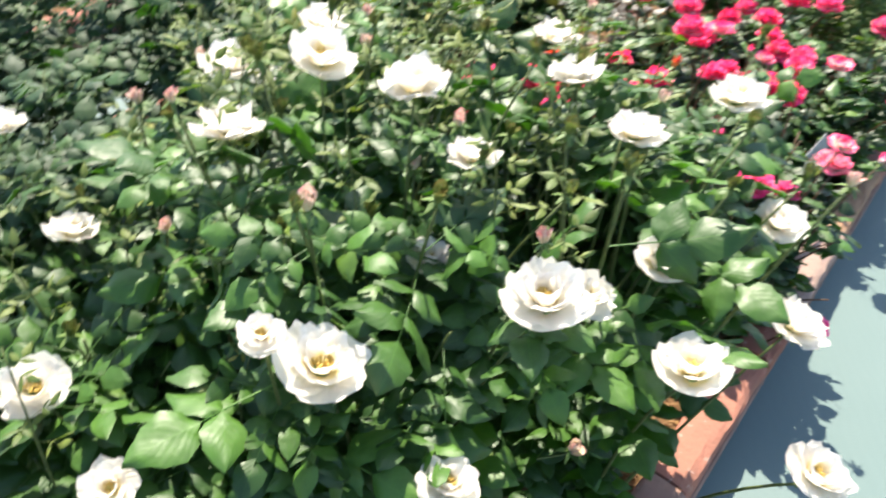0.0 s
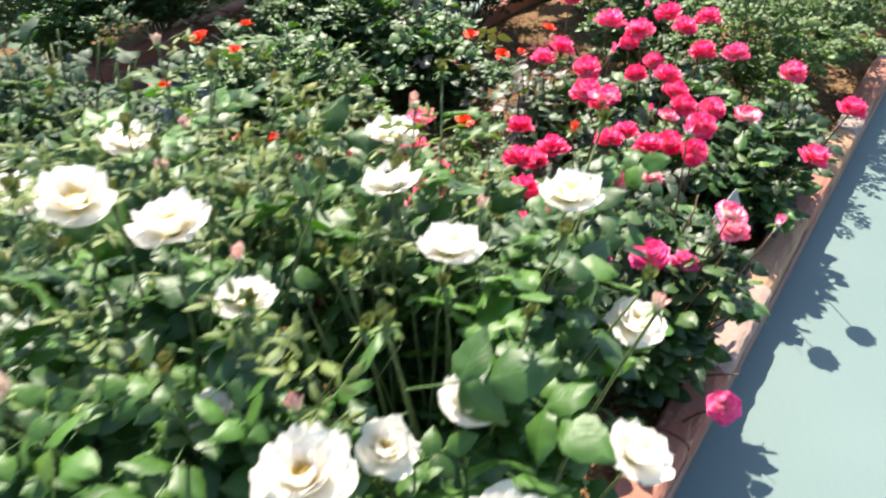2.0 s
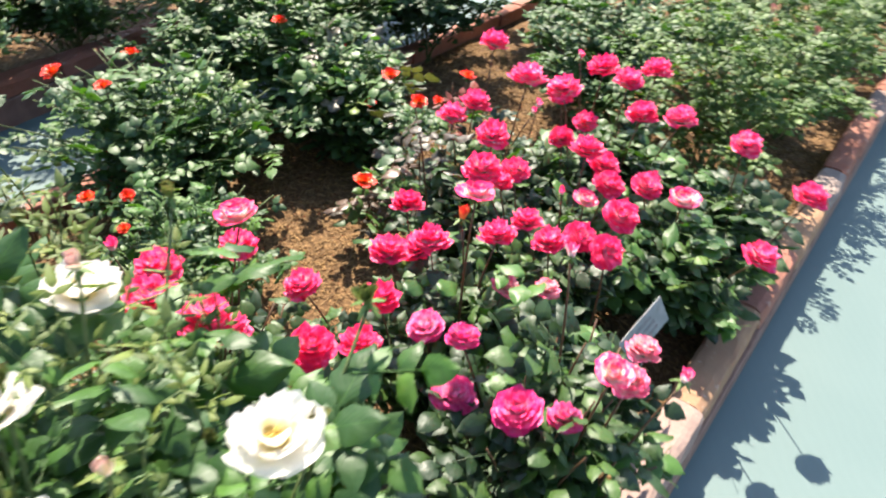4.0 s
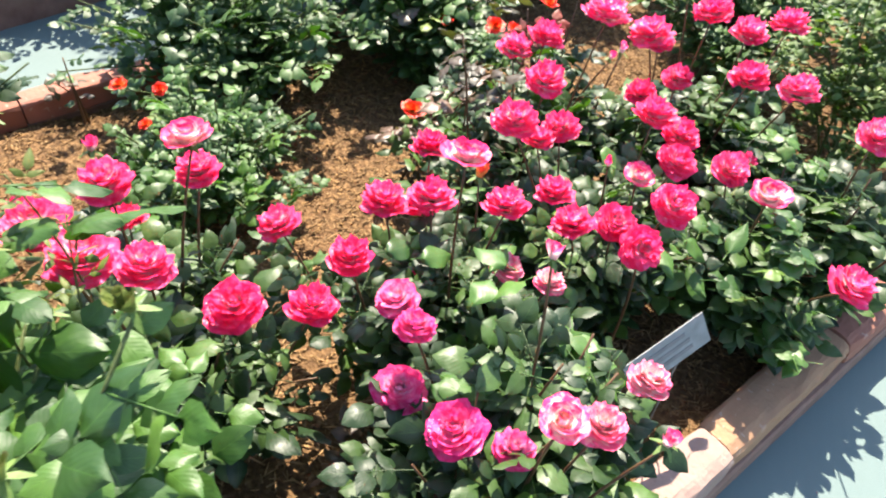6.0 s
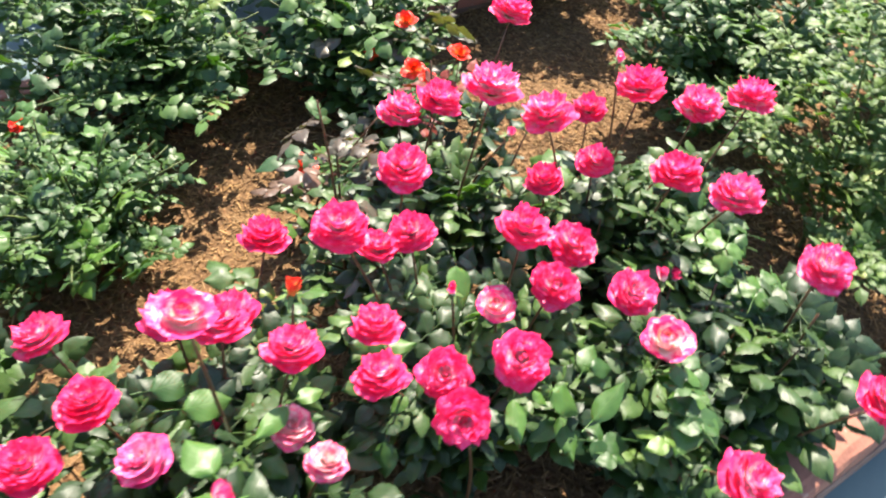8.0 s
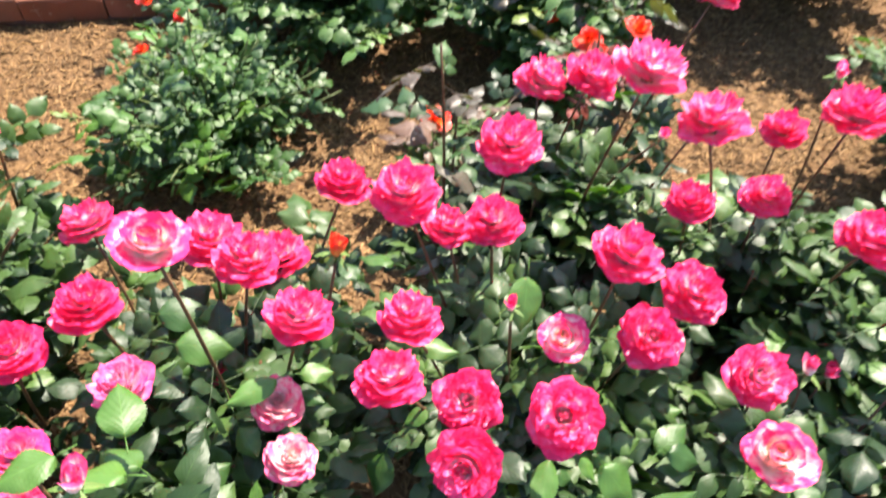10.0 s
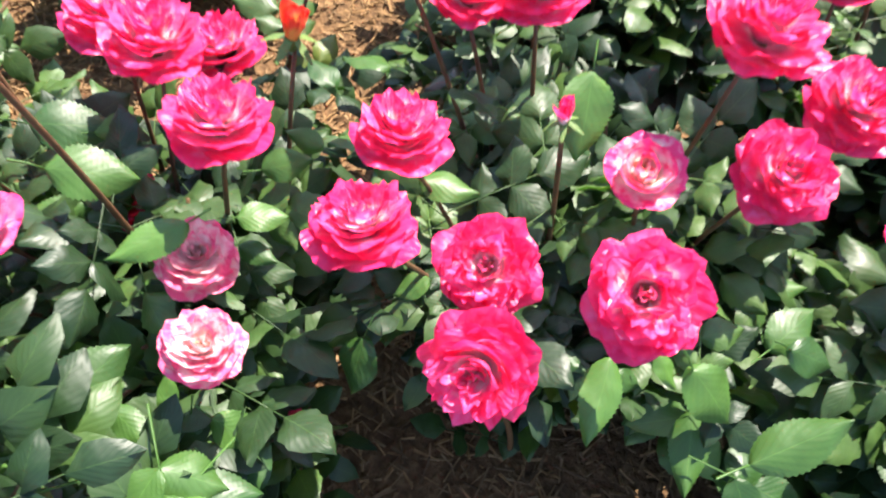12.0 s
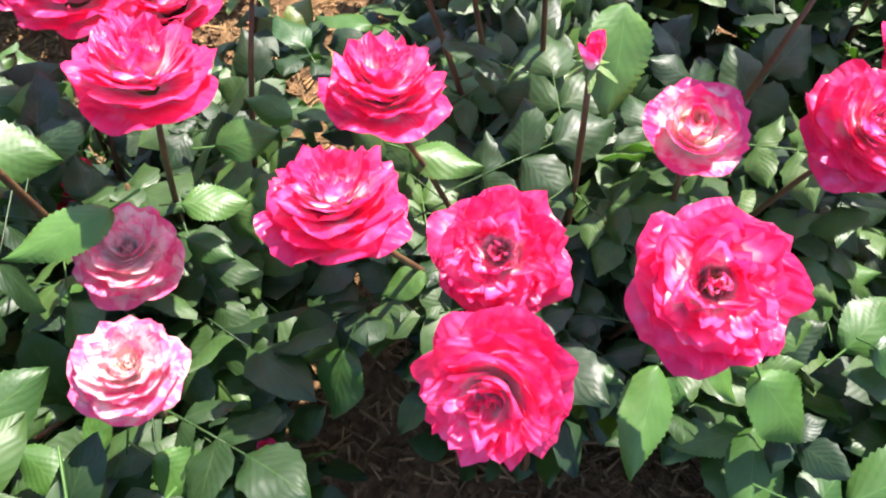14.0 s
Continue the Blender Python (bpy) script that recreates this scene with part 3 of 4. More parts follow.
def kerb_stone(length, seed):
    """A worn kerb stone: chipped, rounded top edges and uneven sides; along X, outer face to +Y."""
    rg = random.Random(seed)
    w, h = 0.114, 0.085
    outline = [(0.002, -h), (0.0, -0.014), (0.004, -0.005), (0.012, -0.001), (w * 0.35, 0.001), (w * 0.7, 0.0), (w - 0.022, -0.002), (w - 0.008, -0.009), (w - 0.001, -0.024), (w - 0.003, -0.05), (w, -h)]
    V, F = [], []
    n = max(5, round(length / 0.045))
    k = len(outline)
    for i in range(n + 1):
        x = length * (i / n - 0.5)
        pull = 0.004 if i in (0, n) else 0.0
        chip = rg.uniform(-0.003, 0.005)
        for y, z in outline:
            e = rg.uniform(-0.0018, 0.0018)
            worn = chip if y > w - 0.03 and z > -0.03 else 0.0
            V.append((x, w * 0.5 + (y - w * 0.5) * (1 - pull / 0.06) - w + e - worn, z - (pull if z > -0.03 else 0) + e - worn * 0.6))
    for i in range(n):
        for j in range(k - 1):
            a = i * k + j
            F.append((a, a + 1, a + 1 + k, a + k))
    F.append(tuple(range(k - 1, -1, -1)))
    F.append(tuple(range(n * k, n * k + k)))
    return mesh_of("kerb_stone", V, F, None, [STONE], None, False)


TONES = [(0.27, 0.09, 0.055), (0.32, 0.125, 0.085), (0.35, 0.2, 0.11), (0.29, 0.17, 0.125), (0.32, 0.225, 0.19), (0.27, 0.215, 0.19), (0.36, 0.14, 0.1)]
LENGTHS = [0.26, 0.31, 0.37, 0.42, 0.48, 0.548]
STONES = [kerb_stone(x, 40 + i) for i, x in enumerate(LENGTHS)]


def kerb(name, n_outer, u0, u1, side, top, label, seed, slope=0.0, u_ref=0.0, first=(), tones=(0, 1, 3, 4)):
    """A row of stones on a concrete course. side: +1 if the outer face looks to +n. first: stones laid from u_ref on, as (length, tone)."""
    rg = random.Random(seed)
    thing = tagged(new(name), label, "kerb", kind="structure")
    lo, hi = (n_outer - 0.105, n_outer + 0.007) if side > 0 else (n_outer - 0.007, n_outer + 0.105)
    V = [un(u, n + slope * (u - u_ref), z) for u in (u0, u1) for n, z in ((lo, -0.04), (hi, -0.04), (hi, top - 0.094), (hi - 0.006 * side, top - 0.086), (lo, top - 0.086))]
    F = [(0, 1, 6, 5), (1, 2, 7, 6), (2, 3, 8, 7), (3, 4, 9, 8), (4, 0, 5, 9), (0, 4, 3, 2, 1), (5, 6, 7, 8, 9)]
    part("footing", mesh_of("footing", V, F, None, [CONCRETE], None, False), thing, None, "rough pinkish-grey concrete course")
    laid = []
    u = u_ref
    for i, tone in first:
        laid.append((u, i, tone))
        u += LENGTHS[i] + 0.006
    while u < u1:
        i = rg.randrange(6)
        laid.append((u, i, rg.choice(tones)))
        u += LENGTHS[i] + 0.006
    u = u_ref
    while u > u0:
        i = rg.randrange(6)
        u -= LENGTHS[i] + 0.006
        laid.append((u, i, 4 if first and u + LENGTHS[i] + 0.01 > u_ref else rg.choice(tones)))
    for u, i, tone in laid:
        ln = LENGTHS[i]
        p = un(u + ln / 2, n_outer + slope * (u + ln / 2 - u_ref) + rg.uniform(-0.006, 0.006), top + rg.uniform(-0.005, 0.005))
        ang = math.atan2(U.y, U.x) - slope + rg.uniform(-0.012, 0.012)
        m = Matrix.Translation(p) @ Matrix.Rotation(ang + (math.pi if side > 0 else 0), 4, "Z") @ Matrix.Rotation(rg.uniform(-0.02, 0.02), 4, "X")
        part("kerb_stone", STONES[i], thing, m).color = (*TONES[tone], 1)
    return thing


kerb("kerb", 0.082, -3.0, 9.5, 1, 0.205, "worn terracotta and beige kerb stones edging the rose bed", 5, 0.0, 2.095, ((5, 2), (3, 1), (4, 2), (1, 5), (2, 0), (3, 1), (2, 4), (4, 0)))
kerb("kerb_left", -2.33, -3.0, 9.5, -1, 0.2, "worn reddish kerb stones along the far side of the rose bed", 6, tones=(0, 1, 6))
kerb("kerb_across", -3.22, -3.0, 9.5, 1, 0.22, "reddish kerb stones of the neighbouring bed", 8, -0.156, 1.4, tones=(0, 1, 6))

# ---- bark chips ----


def chips(name, count, u0, u1, n0, n1, seed):
    rng = random.Random(seed)
    V, F = [], []
    for _ in range(count):
        u, n = rng.uniform(u0, u1), rng.uniform(n0, n1)
        p = un(u, n, SOIL_Z)
        p.z += 0.022 * (noise.fractal(p * 2.2, 1.0, 2.0, 5) + 0.5 * noise.noise(p * 17)) + rng.uniform(0.0, 0.008)
        ln, wd, th = rng.uniform(0.01, 0.04) * rng.uniform(0.7, 1.5), rng.uniform(0.0018, 0.006), rng.uniform(0.001, 0.003)
        R = Euler((rng.uniform(-0.5, 0.5), rng.uniform(-0.5, 0.5), rng.uniform(0, 6.3))).to_matrix()
        n0v = len(V)
        for x, y, z in ((-1, -1, -1), (1, -0.6, -1), (1, 0.7, -1), (-1, 1, -1), (-0.9, -0.8, 1), (0.9, -0.5, 1), (0.8, 0.5, 1), (-0.9, 0.8, 1)):
            V.append(p + R @ Vector((x * ln / 2, y * wd / 2, z * th / 2)))
        for q in ((0, 3, 2, 1), (4, 5, 6, 7), (0, 1, 5, 4), (1, 2, 6, 5), (2, 3, 7, 6), (3, 0, 4, 7)):
            F.append(tuple(i + n0v for i in q))
    return tagged(new(name, mesh_of(name, V, F, None, [CHIP], None, False)), "loose brown bark chips lying on the bed", "mulch", kind="stuff")


chips("bark_chips", 30000, 0.6, 4.2, -2.25, -0.04, 21)

# ---- pink rose bushes ----
PINK_LABEL = "rose bush with many ruffled hot-pink blooms and glossy green leaves"
G_PINK = "pink rose bushes in the bed"
# bare soil between the near bushes and the kerb
# a strip of mulch between the bushes in the middle of the bed
STRIP_GAPS = ((0.23, 1.50, 0.06, 0.0), (0.33, 1.35, 0.07, 0.0), (0.1, 1.62, 0.045, 0.0))
FRONT_GAPS = ((0.84, 1.735, 0.10, 0.0), (0.93, 1.815, 0.085, 0.0), (1.01, 1.90, 0.07, 0.0))
near_bush = grow("rose_bush", (0.80, 2.08, SOIL_Z),
     [("pink", 0.900, 1.926, 0.685, 1.09, (0.15, -0.45, 1)), ("pink", 0.854, 1.802, 0.655, 1.03, (0.3, -0.75, 0.8)), ("pink", 0.655, 1.883, 0.668, 1.00, (-0.1, 0.2, 1)), ("pink", 0.709, 1.800, 0.668, 1.05, (-0.2, 0.12, 1)),
      ("pink", 0.792, 1.866, 0.647, 1.00, (0.2, -0.4, 1)), ("cup", 0.819, 2.026, 0.662, 0.86, (0.12, -0.15, 1)), ("pink", 0.899, 2.131, 0.655, 1.05, (0.2, -0.35, 1)), ("pink", 0.896, 2.248, 0.655, 1.12), ("pink", 0.818, 2.136, 0.758, 1.08),
      ("pink", 0.620, 2.087, 0.697, 1.00), ("pink", 0.525, 1.988, 0.752, 1.16), ("pink", 0.580, 2.030, 0.69, 0.84), ("bud", 0.748, 1.99, 0.704, 0.77)],
     [(0.95, 2.05, 0.5), (0.72, 2.0, 0.52), (1.0, 1.97, 0.53), (0.62, 2.02, 0.5), (0.8, 1.98, 0.5), (0.9, 2.2, 0.5), (0.7, 2.15, 0.55), (0.98, 2.1, 0.45), (0.63, 1.95, 0.42)],
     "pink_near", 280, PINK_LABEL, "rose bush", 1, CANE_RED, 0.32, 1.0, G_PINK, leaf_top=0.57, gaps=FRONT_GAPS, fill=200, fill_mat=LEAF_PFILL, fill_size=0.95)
side_bush = grow("rose_bush", (1.17, 2.30, SOIL_Z),
     [("pink", 1.312, 1.952, 0.572, 1.20), ("pink", 1.040, 2.242, 0.595, 1.10), ("cup", 1.122, 2.12, 0.63, 1.12), ("bud", 1.091, 2.325, 0.578, 1.04), ("bud", 1.116, 2.391, 0.53, 0.99)],
     [(1.3, 2.1, 0.46), (1.25, 2.25, 0.52), (1.12, 2.12, 0.48), (1.3, 2.3, 0.45), (1.2, 2.4, 0.55), (1.05, 2.3, 0.48), (1.22, 2.02, 0.42), (1.29, 2.0, 0.36), (1.26, 2.42, 0.5), (1.3, 2.15, 0.42), (1.15, 2.2, 0.5), (1.27, 2.33, 0.52)],
     "pink_near", 280, PINK_LABEL, "rose bush", 2, CANE_RED, 0.3, 1.05, G_PINK, leaf_top=0.57, gaps=FRONT_GAPS, fill=260, fill_mat=LEAF_PFILL, fill_size=0.95)
grow("rose_bush", (1.37, 2.38, SOIL_Z), [("pink", 1.479, 2.137, 0.667, 1.12), ("pink", 1.358, 2.391, 0.69, 1.14)],
     dome_tips(1.36, 2.38, 0.16, 0.42, 0.56, 10, 17) + [(1.33, 2.18, 0.46), (1.4, 2.54, 0.5)], "pink", 190, PINK_LABEL, "rose bush", 17, CANE_RED, 0.3, 1.15, G_PINK, leaf_top=0.6, fill=160, fill_mat=LEAF_PFILL, fill_size=0.95)
left_bush = grow("rose_bush", (0.47, 1.66, SOIL_Z),
     [("pink", 0.573, 1.757, 0.705, 1.00, (-0.1, 0.2, 1)), ("pale", 0.698, 1.645, 0.640, 0.74, (0.1, 0.15, 1)), ("pale", 0.603, 1.686, 0.605, 0.82, (0.25, 0.1, 1)), ("pink", 0.416, 1.679, 0.480, 0.79), ("pink", 0.306, 1.768, 0.616, 1.20), ("pink", 0.41, 1.774, 0.656, 1.12),
      ("pink", 0.366, 1.854, 0.565, 1.06), ("pink", 0.326, 2.02, 0.60, 1.12), ("cup", 0.508, 1.632, 0.895, 0.98, (0.1, 0.1, 1)), ("pink", 0.312, 1.565, 0.635, 1.05), ("magenta", 0.424, 1.547, 0.576, 1.00), ("orange_bud", 0.484, 1.885, 0.665, 1.25), ("bud", 0.731, 1.672, 0.445, 0.66),
      ("pink", 0.113, 1.648, 0.581, 1.05)],
     [(0.6, 1.6, 0.52), (0.66, 1.72, 0.45), (0.5, 1.72, 0.55), (0.4, 1.6, 0.5), (0.56, 1.82, 0.48), (0.62, 1.55, 0.5), (0.35, 1.66, 0.45), (0.68, 1.6, 0.48), (0.45, 1.5, 0.5)],
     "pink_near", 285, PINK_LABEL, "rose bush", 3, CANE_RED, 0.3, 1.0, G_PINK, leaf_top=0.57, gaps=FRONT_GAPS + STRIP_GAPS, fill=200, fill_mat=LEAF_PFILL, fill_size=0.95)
grow("rose_bush", (-0.03, 1.38, SOIL_Z),
     [("cup", 0.015, 1.541, 0.845, 1.11), ("pink", -0.005, 1.569, 0.747, 1.00), ("pink", -0.151, 1.482, 0.735, 1.16), ("bud", -0.358, 1.661, 0.633, 1.21), ("pink", -0.035, 1.229, 0.882, 1.05), ("pink", 0.067, 1.20, 0.878, 1.11), ("pink", 0.042, 1.325, 0.729, 1.11),
      ("pink", -0.162, 1.514, 0.609, 0.84), ("pink", 0.207, 1.329, 0.70, 1.14), ("pink", 0.283, 1.454, 0.596, 1.05)],
     dome_tips(0.0, 1.4, 0.33, 0.45, 0.62, 13, 4) + [(0.25, 1.3, 0.45), (0.3, 1.42, 0.42), (0.2, 1.2, 0.5)], "pink", 299, PINK_LABEL, "rose bush", 4, CANE_RED, 0.25, 1.1, G_PINK, leaf_top=0.57, gaps=STRIP_GAPS, fill=200, fill_mat=LEAF_PFILL, fill_size=0.95)
front_bush = grow("rose_bush", (0.68, 1.30, SOIL_Z),
     [("magenta", 0.506, 1.405, 0.69, 0.84), ("magenta", 0.499, 1.358, 0.566, 1.05), ("magenta", 0.627, 1.279, 0.628, 1.11), ("pale", 0.922, 1.53, 0.58, 0.93), ("cup", 0.777, 1.251, 0.786, 0.84), ("pale", 0.844, 1.339, 0.676, 0.89), ("bud", 0.933, 1.315, 0.725, 0.99),
      ("magenta", 0.721, 1.291, 0.604, 0.84), ("bud", 0.70, 1.454, 0.894, 0.99), ("magenta", 0.809, 1.017, 0.37, 0.95)],
     dome_tips(0.72, 1.3, 0.27, 0.42, 0.64, 12, 5) + [(0.72, 1.5, 0.68), (0.80, 1.53, 0.67), (0.76, 1.42, 0.7), (0.86, 1.5, 0.62)], "pink", 285, PINK_LABEL, "rose bush", 5, CANE_RED, 0.3, 1.15, G_PINK, leaf_top=0.67, gaps=STRIP_GAPS, fill=200, fill_mat=LEAF_PFILL, fill_size=0.95)
rear_bush = grow("rose_bush", (0.93, 2.62, SOIL_Z),
     [("pink", 0.766, 2.412, 0.814, 1.26), ("pink", 0.909, 2.602, 0.818, 1.20), ("pink", 0.866, 2.52, 0.66, 0.96), ("pink", 0.785, 2.42, 0.645, 0.96), ("pink", 1.038, 2.776, 0.707, 1.26), ("pink", 1.146, 2.837, 0.732, 1.26), ("pink", 1.042, 2.495, 0.715, 1.20),
      ("pink", 1.166, 2.48, 0.715, 1.20), ("bud", 0.838, 2.683, 0.824, 0.88), ("pink", 0.80, 2.70, 0.665, 0.96)],
     dome_tips(0.95, 2.6, 0.25, 0.42, 0.58, 9, 6), "pink", 295, PINK_LABEL, "rose bush", 6, CANE_RED, 0.3, 1.05, G_PINK, leaf_top=0.57, gaps=((0.83, 2.82, 0.13, 0.0), (0.92, 2.46, 0.06, 0.0)), fill=200, fill_mat=LEAF_PFILL, fill_size=0.95)
grow("rose_bush", (0.50, 2.36, SOIL_Z),
     [("pink", 0.552, 2.191, 0.748, 1.18), ("pink", 0.42, 2.43, 0.685, 1.14), ("pink", 0.492, 2.485, 0.71, 1.14), ("pink", 0.645, 2.39, 0.85, 1.26), ("bud", 0.702, 2.526, 0.703, 0.99), ("bud", 0.68, 2.44, 0.72, 0.77), ("pink", 0.544, 2.782, 0.806, 1.20)],
     dome_tips(0.5, 2.3, 0.24, 0.42, 0.6, 10, 7), ["pink", "pink", "pink", "pink", "pink", "pink", "grey"], 290, PINK_LABEL, "rose bush", 7, CANE_RED, 0.3, 1.05, G_PINK, leaf_top=0.57, fill=200, fill_mat=LEAF_PFILL, fill_size=0.95)

# ---- single large leaves at the edge of the near bushes ----
RIGHT, RISE, BACK = Vector((0.707, 0.707, 0)), Vector((-0.62, 0.62, 0.48)), Vector((0.34, -0.34, 0.877))
BIG_LEAF = [leaf_mesh("leaf", LEAF_LARGE, random.Random(70 + k), 2, 1.0, 1, (0.95, 0.75, 0.85, 0.8)[k]) for k in range(4)]


def large_leaf(bush, at, heading, length, lean, k):
    """A leaf with its stalk, whose blade is centred at the place; heading: degrees from the right-hand way, turning up."""
    a = radians(heading)
    way = RIGHT * math.cos(a) + RISE * math.sin(a)
    up = BACK + RIGHT * lean[0] + RISE * lean[1]
    sc = length / 0.058
    m = leaf_frame(Vector(at) - way * 0.049 * sc - bush.location, way, up) @ Matrix.Scale(sc, 4)
    part("leaf", BIG_LEAF[k % 4], bush, m)


# place, heading, length, lean of each leaf
for k, (at, heading, length, lean) in enumerate((
    ((0.476, 1.657, 0.640), 0, 0.085, (0.3, 0.5)), ((0.593, 1.660, 0.650), 215, 0.071, (0.25, 0.1)), ((0.596, 1.758, 0.600), 10, 0.049, (0.3, 0.5)),
    ((0.612, 1.736, 0.570), -20, 0.042, (0.1, 0.2)), ((0.630, 1.551, 0.590), 40, 0.085, (0.3, 0.5)), ((0.679, 1.561, 0.560), -35, 0.056, (0.3, 0.5)),
    ((0.694, 1.530, 0.520), 30, 0.081, (0.3, 0.5)), ((0.714, 1.583, 0.530), 268, 0.057, (0.1, 0.2)), ((0.742, 1.625, 0.550), -30, 0.057, (0.3, 0.5)),
    ((0.669, 1.596, 0.550), 100, 0.041, (0.3, 0.5)), ((0.762, 1.614, 0.500), 60, 0.053, (0.1, 0.2)))):
    large_leaf(left_bush, at, heading, length, lean, k)
for k, (at, heading, length, lean) in enumerate((
    ((0.393, 1.670, 0.620), 5, 0.085, (0.3, 0.5)), ((0.413, 1.708, 0.600), 20, 0.057, (0.3, 0.5)), ((0.485, 1.599, 0.520), 170, 0.049, (0.3, 0.5)),
    ((0.520, 1.618, 0.500), 190, 0.061, (0.3, 0.5)), ((0.469, 1.550, 0.500), 250, 0.070, (0.15, -0.3)), ((0.432, 1.607, 0.550), 200, 0.069, (0.15, -0.3)),
    ((0.553, 1.813, 0.580), 10, 0.053, (0.15, -0.3)), ((0.534, 1.847, 0.580), 160, 0.046, (0.15, -0.3)), ((0.462, 1.928, 0.580), 120, 0.056, (0.1, 0.2)))):
    large_leaf(left_bush, at, heading, length, lean, k)
for k, (at, heading, length, lean) in enumerate((
    ((0.748, 1.737, 0.520), 250, 0.070, (0.1, 0.2)), ((0.930, 1.889, 0.560), 258, 0.081, (0.15, -0.3)), ((0.756, 2.013, 0.700), 268, 0.078, (0.3, 0.5)),
    ((0.685, 1.920, 0.600), -8, 0.062, (0.3, 0.5)), ((0.613, 2.041, 0.540), 160, 0.081, (0.15, -0.3)), ((0.672, 2.024, 0.520), 60, 0.067, (0.15, -0.3)),
    ((0.722, 2.059, 0.550), 235, 0.065, (0.3, 0.5)), ((0.732, 1.972, 0.550), 95, 0.036, (0.3, 0.5)), ((0.450, 1.999, 0.550), 150, 0.067, (0.3, 0.5)),
    ((0.879, 1.911, 0.520), -30, 0.040, (0.3, 0.5)), ((0.725, 1.834, 0.550), 200, 0.041, (0.3, 0.5)))):
    large_leaf(near_bush, at, heading, length, lean, k)
for k, (at, heading, length, lean) in enumerate((
    ((1.008, 1.977, 0.560), -45, 0.084, (0.3, 0.5)), ((1.057, 1.962, 0.620), 30, 0.085, (0.05, 1.0)), ((1.008, 2.107, 0.530), 40, 0.069, (0.3, 0.5)),
    ((0.970, 2.162, 0.500), 0, 0.055, (0.3, 0.5)), ((1.043, 2.089, 0.550), -15, 0.064, (0.3, 0.5)), ((1.021, 1.954, 0.470), 268, 0.084, (0.1, 0.2)),
    ((0.981, 1.960, 0.450), 200, 0.069, (0.15, -0.3)), ((0.952, 1.968, 0.540), -60, 0.040, (0.3, 0.5)), ((0.936, 1.943, 0.520), -20, 0.038, (0.3, 0.5)),
    ((0.793, 2.342, 0.500), 110, 0.076, (0.15, -0.3)), ((1.041, 1.980, 0.420), 300, 0.069, (0.15, -0.3)), ((0.966, 2.119, 0.500), 100, 0.050, (0.1, 0.2)))):
    large_leaf(side_bush, at, heading, length, lean, k)

CLUSTER = [leaf_mesh("leaf", LEAF_LARGE, random.Random(90 + k), 2, 1.0, 3) for k in range(3)]


def leaf_cluster(bush, at, reach, n, size, seed, meshes):
    """Leaves fanning out round a place on the bush."""
    rg = random.Random(seed)
    for i in range(n):
        a = 6.28 * i / n + rg.uniform(-0.5, 0.5)
        way = Vector((math.cos(a), math.sin(a), rg.uniform(-0.25, 0.25)))
        p = Vector(at) - way * 0.08 * size + way * rg.uniform(0, reach) + Vector((0, 0, rg.uniform(-0.03, 0.03)))
        m = leaf_frame(p - bush.location, way, Vector((rg.uniform(-0.35, 0.35), rg.uniform(-0.35, 0.35), 1))) @ Matrix.Scale(size * rg.uniform(0.8, 1.15), 4)
        part("leaf", meshes[i % len(meshes)], bush, m)


for owner, at, n in ((front_bush, (0.68, 1.45, 0.62), 4), (front_bush, (0.77, 1.56, 0.59), 5), (front_bush, (0.83, 1.5, 0.57), 4), (front_bush, (0.60, 1.38, 0.6), 4), (front_bush, (0.88, 1.36, 0.45), 4),
                     (front_bush, (0.97, 1.38, 0.4), 3), (side_bush, (1.22, 2.1, 0.5), 5), (side_bush, (1.17, 2.1, 0.6), 3), (side_bush, (1.22, 2.05, 0.57), 3), (side_bush, (1.2, 2.2, 0.48), 5), (side_bush, (1.24, 2.02, 0.42), 3), (side_bush, (1.08, 1.97, 0.5), 2), (side_bush, (1.17, 2.0, 0.5), 2), (side_bush, (1.28, 2.42, 0.54), 5), (side_bush, (1.2, 2.48, 0.54), 5), (rear_bush, (1.13, 2.56, 0.54), 5), (side_bush, (1.33, 2.5, 0.5), 5), (rear_bush, (1.22, 2.62, 0.52), 5), (rear_bush, (1.1, 2.68, 0.54), 5), (rear_bush, (1.0, 2.42, 0.5), 4), (rear_bush, (0.75, 2.5, 0.52), 4), (side_bush, (1.27, 1.93, 0.36), 4), (side_bush, (1.3, 2.06, 0.38), 4)):
    leaf_cluster(owner, at, 0.03, n, 1.15, n + int(at[0] * 100), CLUSTER)

# ---- white rose bushes ----
def shoots(cx, cy, r, z0, z1, n, seed):
    """Slim upright shoots with small closed buds."""
    rg = random.Random(seed)
    out = []
    for i in range(n):
        a, q = 2.4 * i, r * math.sqrt((i + 0.5) / n)
        out.append(("green_bud" if i % 6 else "white_bud", cx + q * math.cos(a), cy + q * math.sin(a), rg.uniform(z0, z1), rg.uniform(0.7, 1.0), (rg.uniform(-0.2, 0.2), rg.uniform(-0.2, 0.2), 1)))
    return out


SPRIG_LEAF = [leaf_mesh("leaf", LEAF_OLIVE, random.Random(95 + k), False, 0.52, 3, 0.55) for k in range(3)]


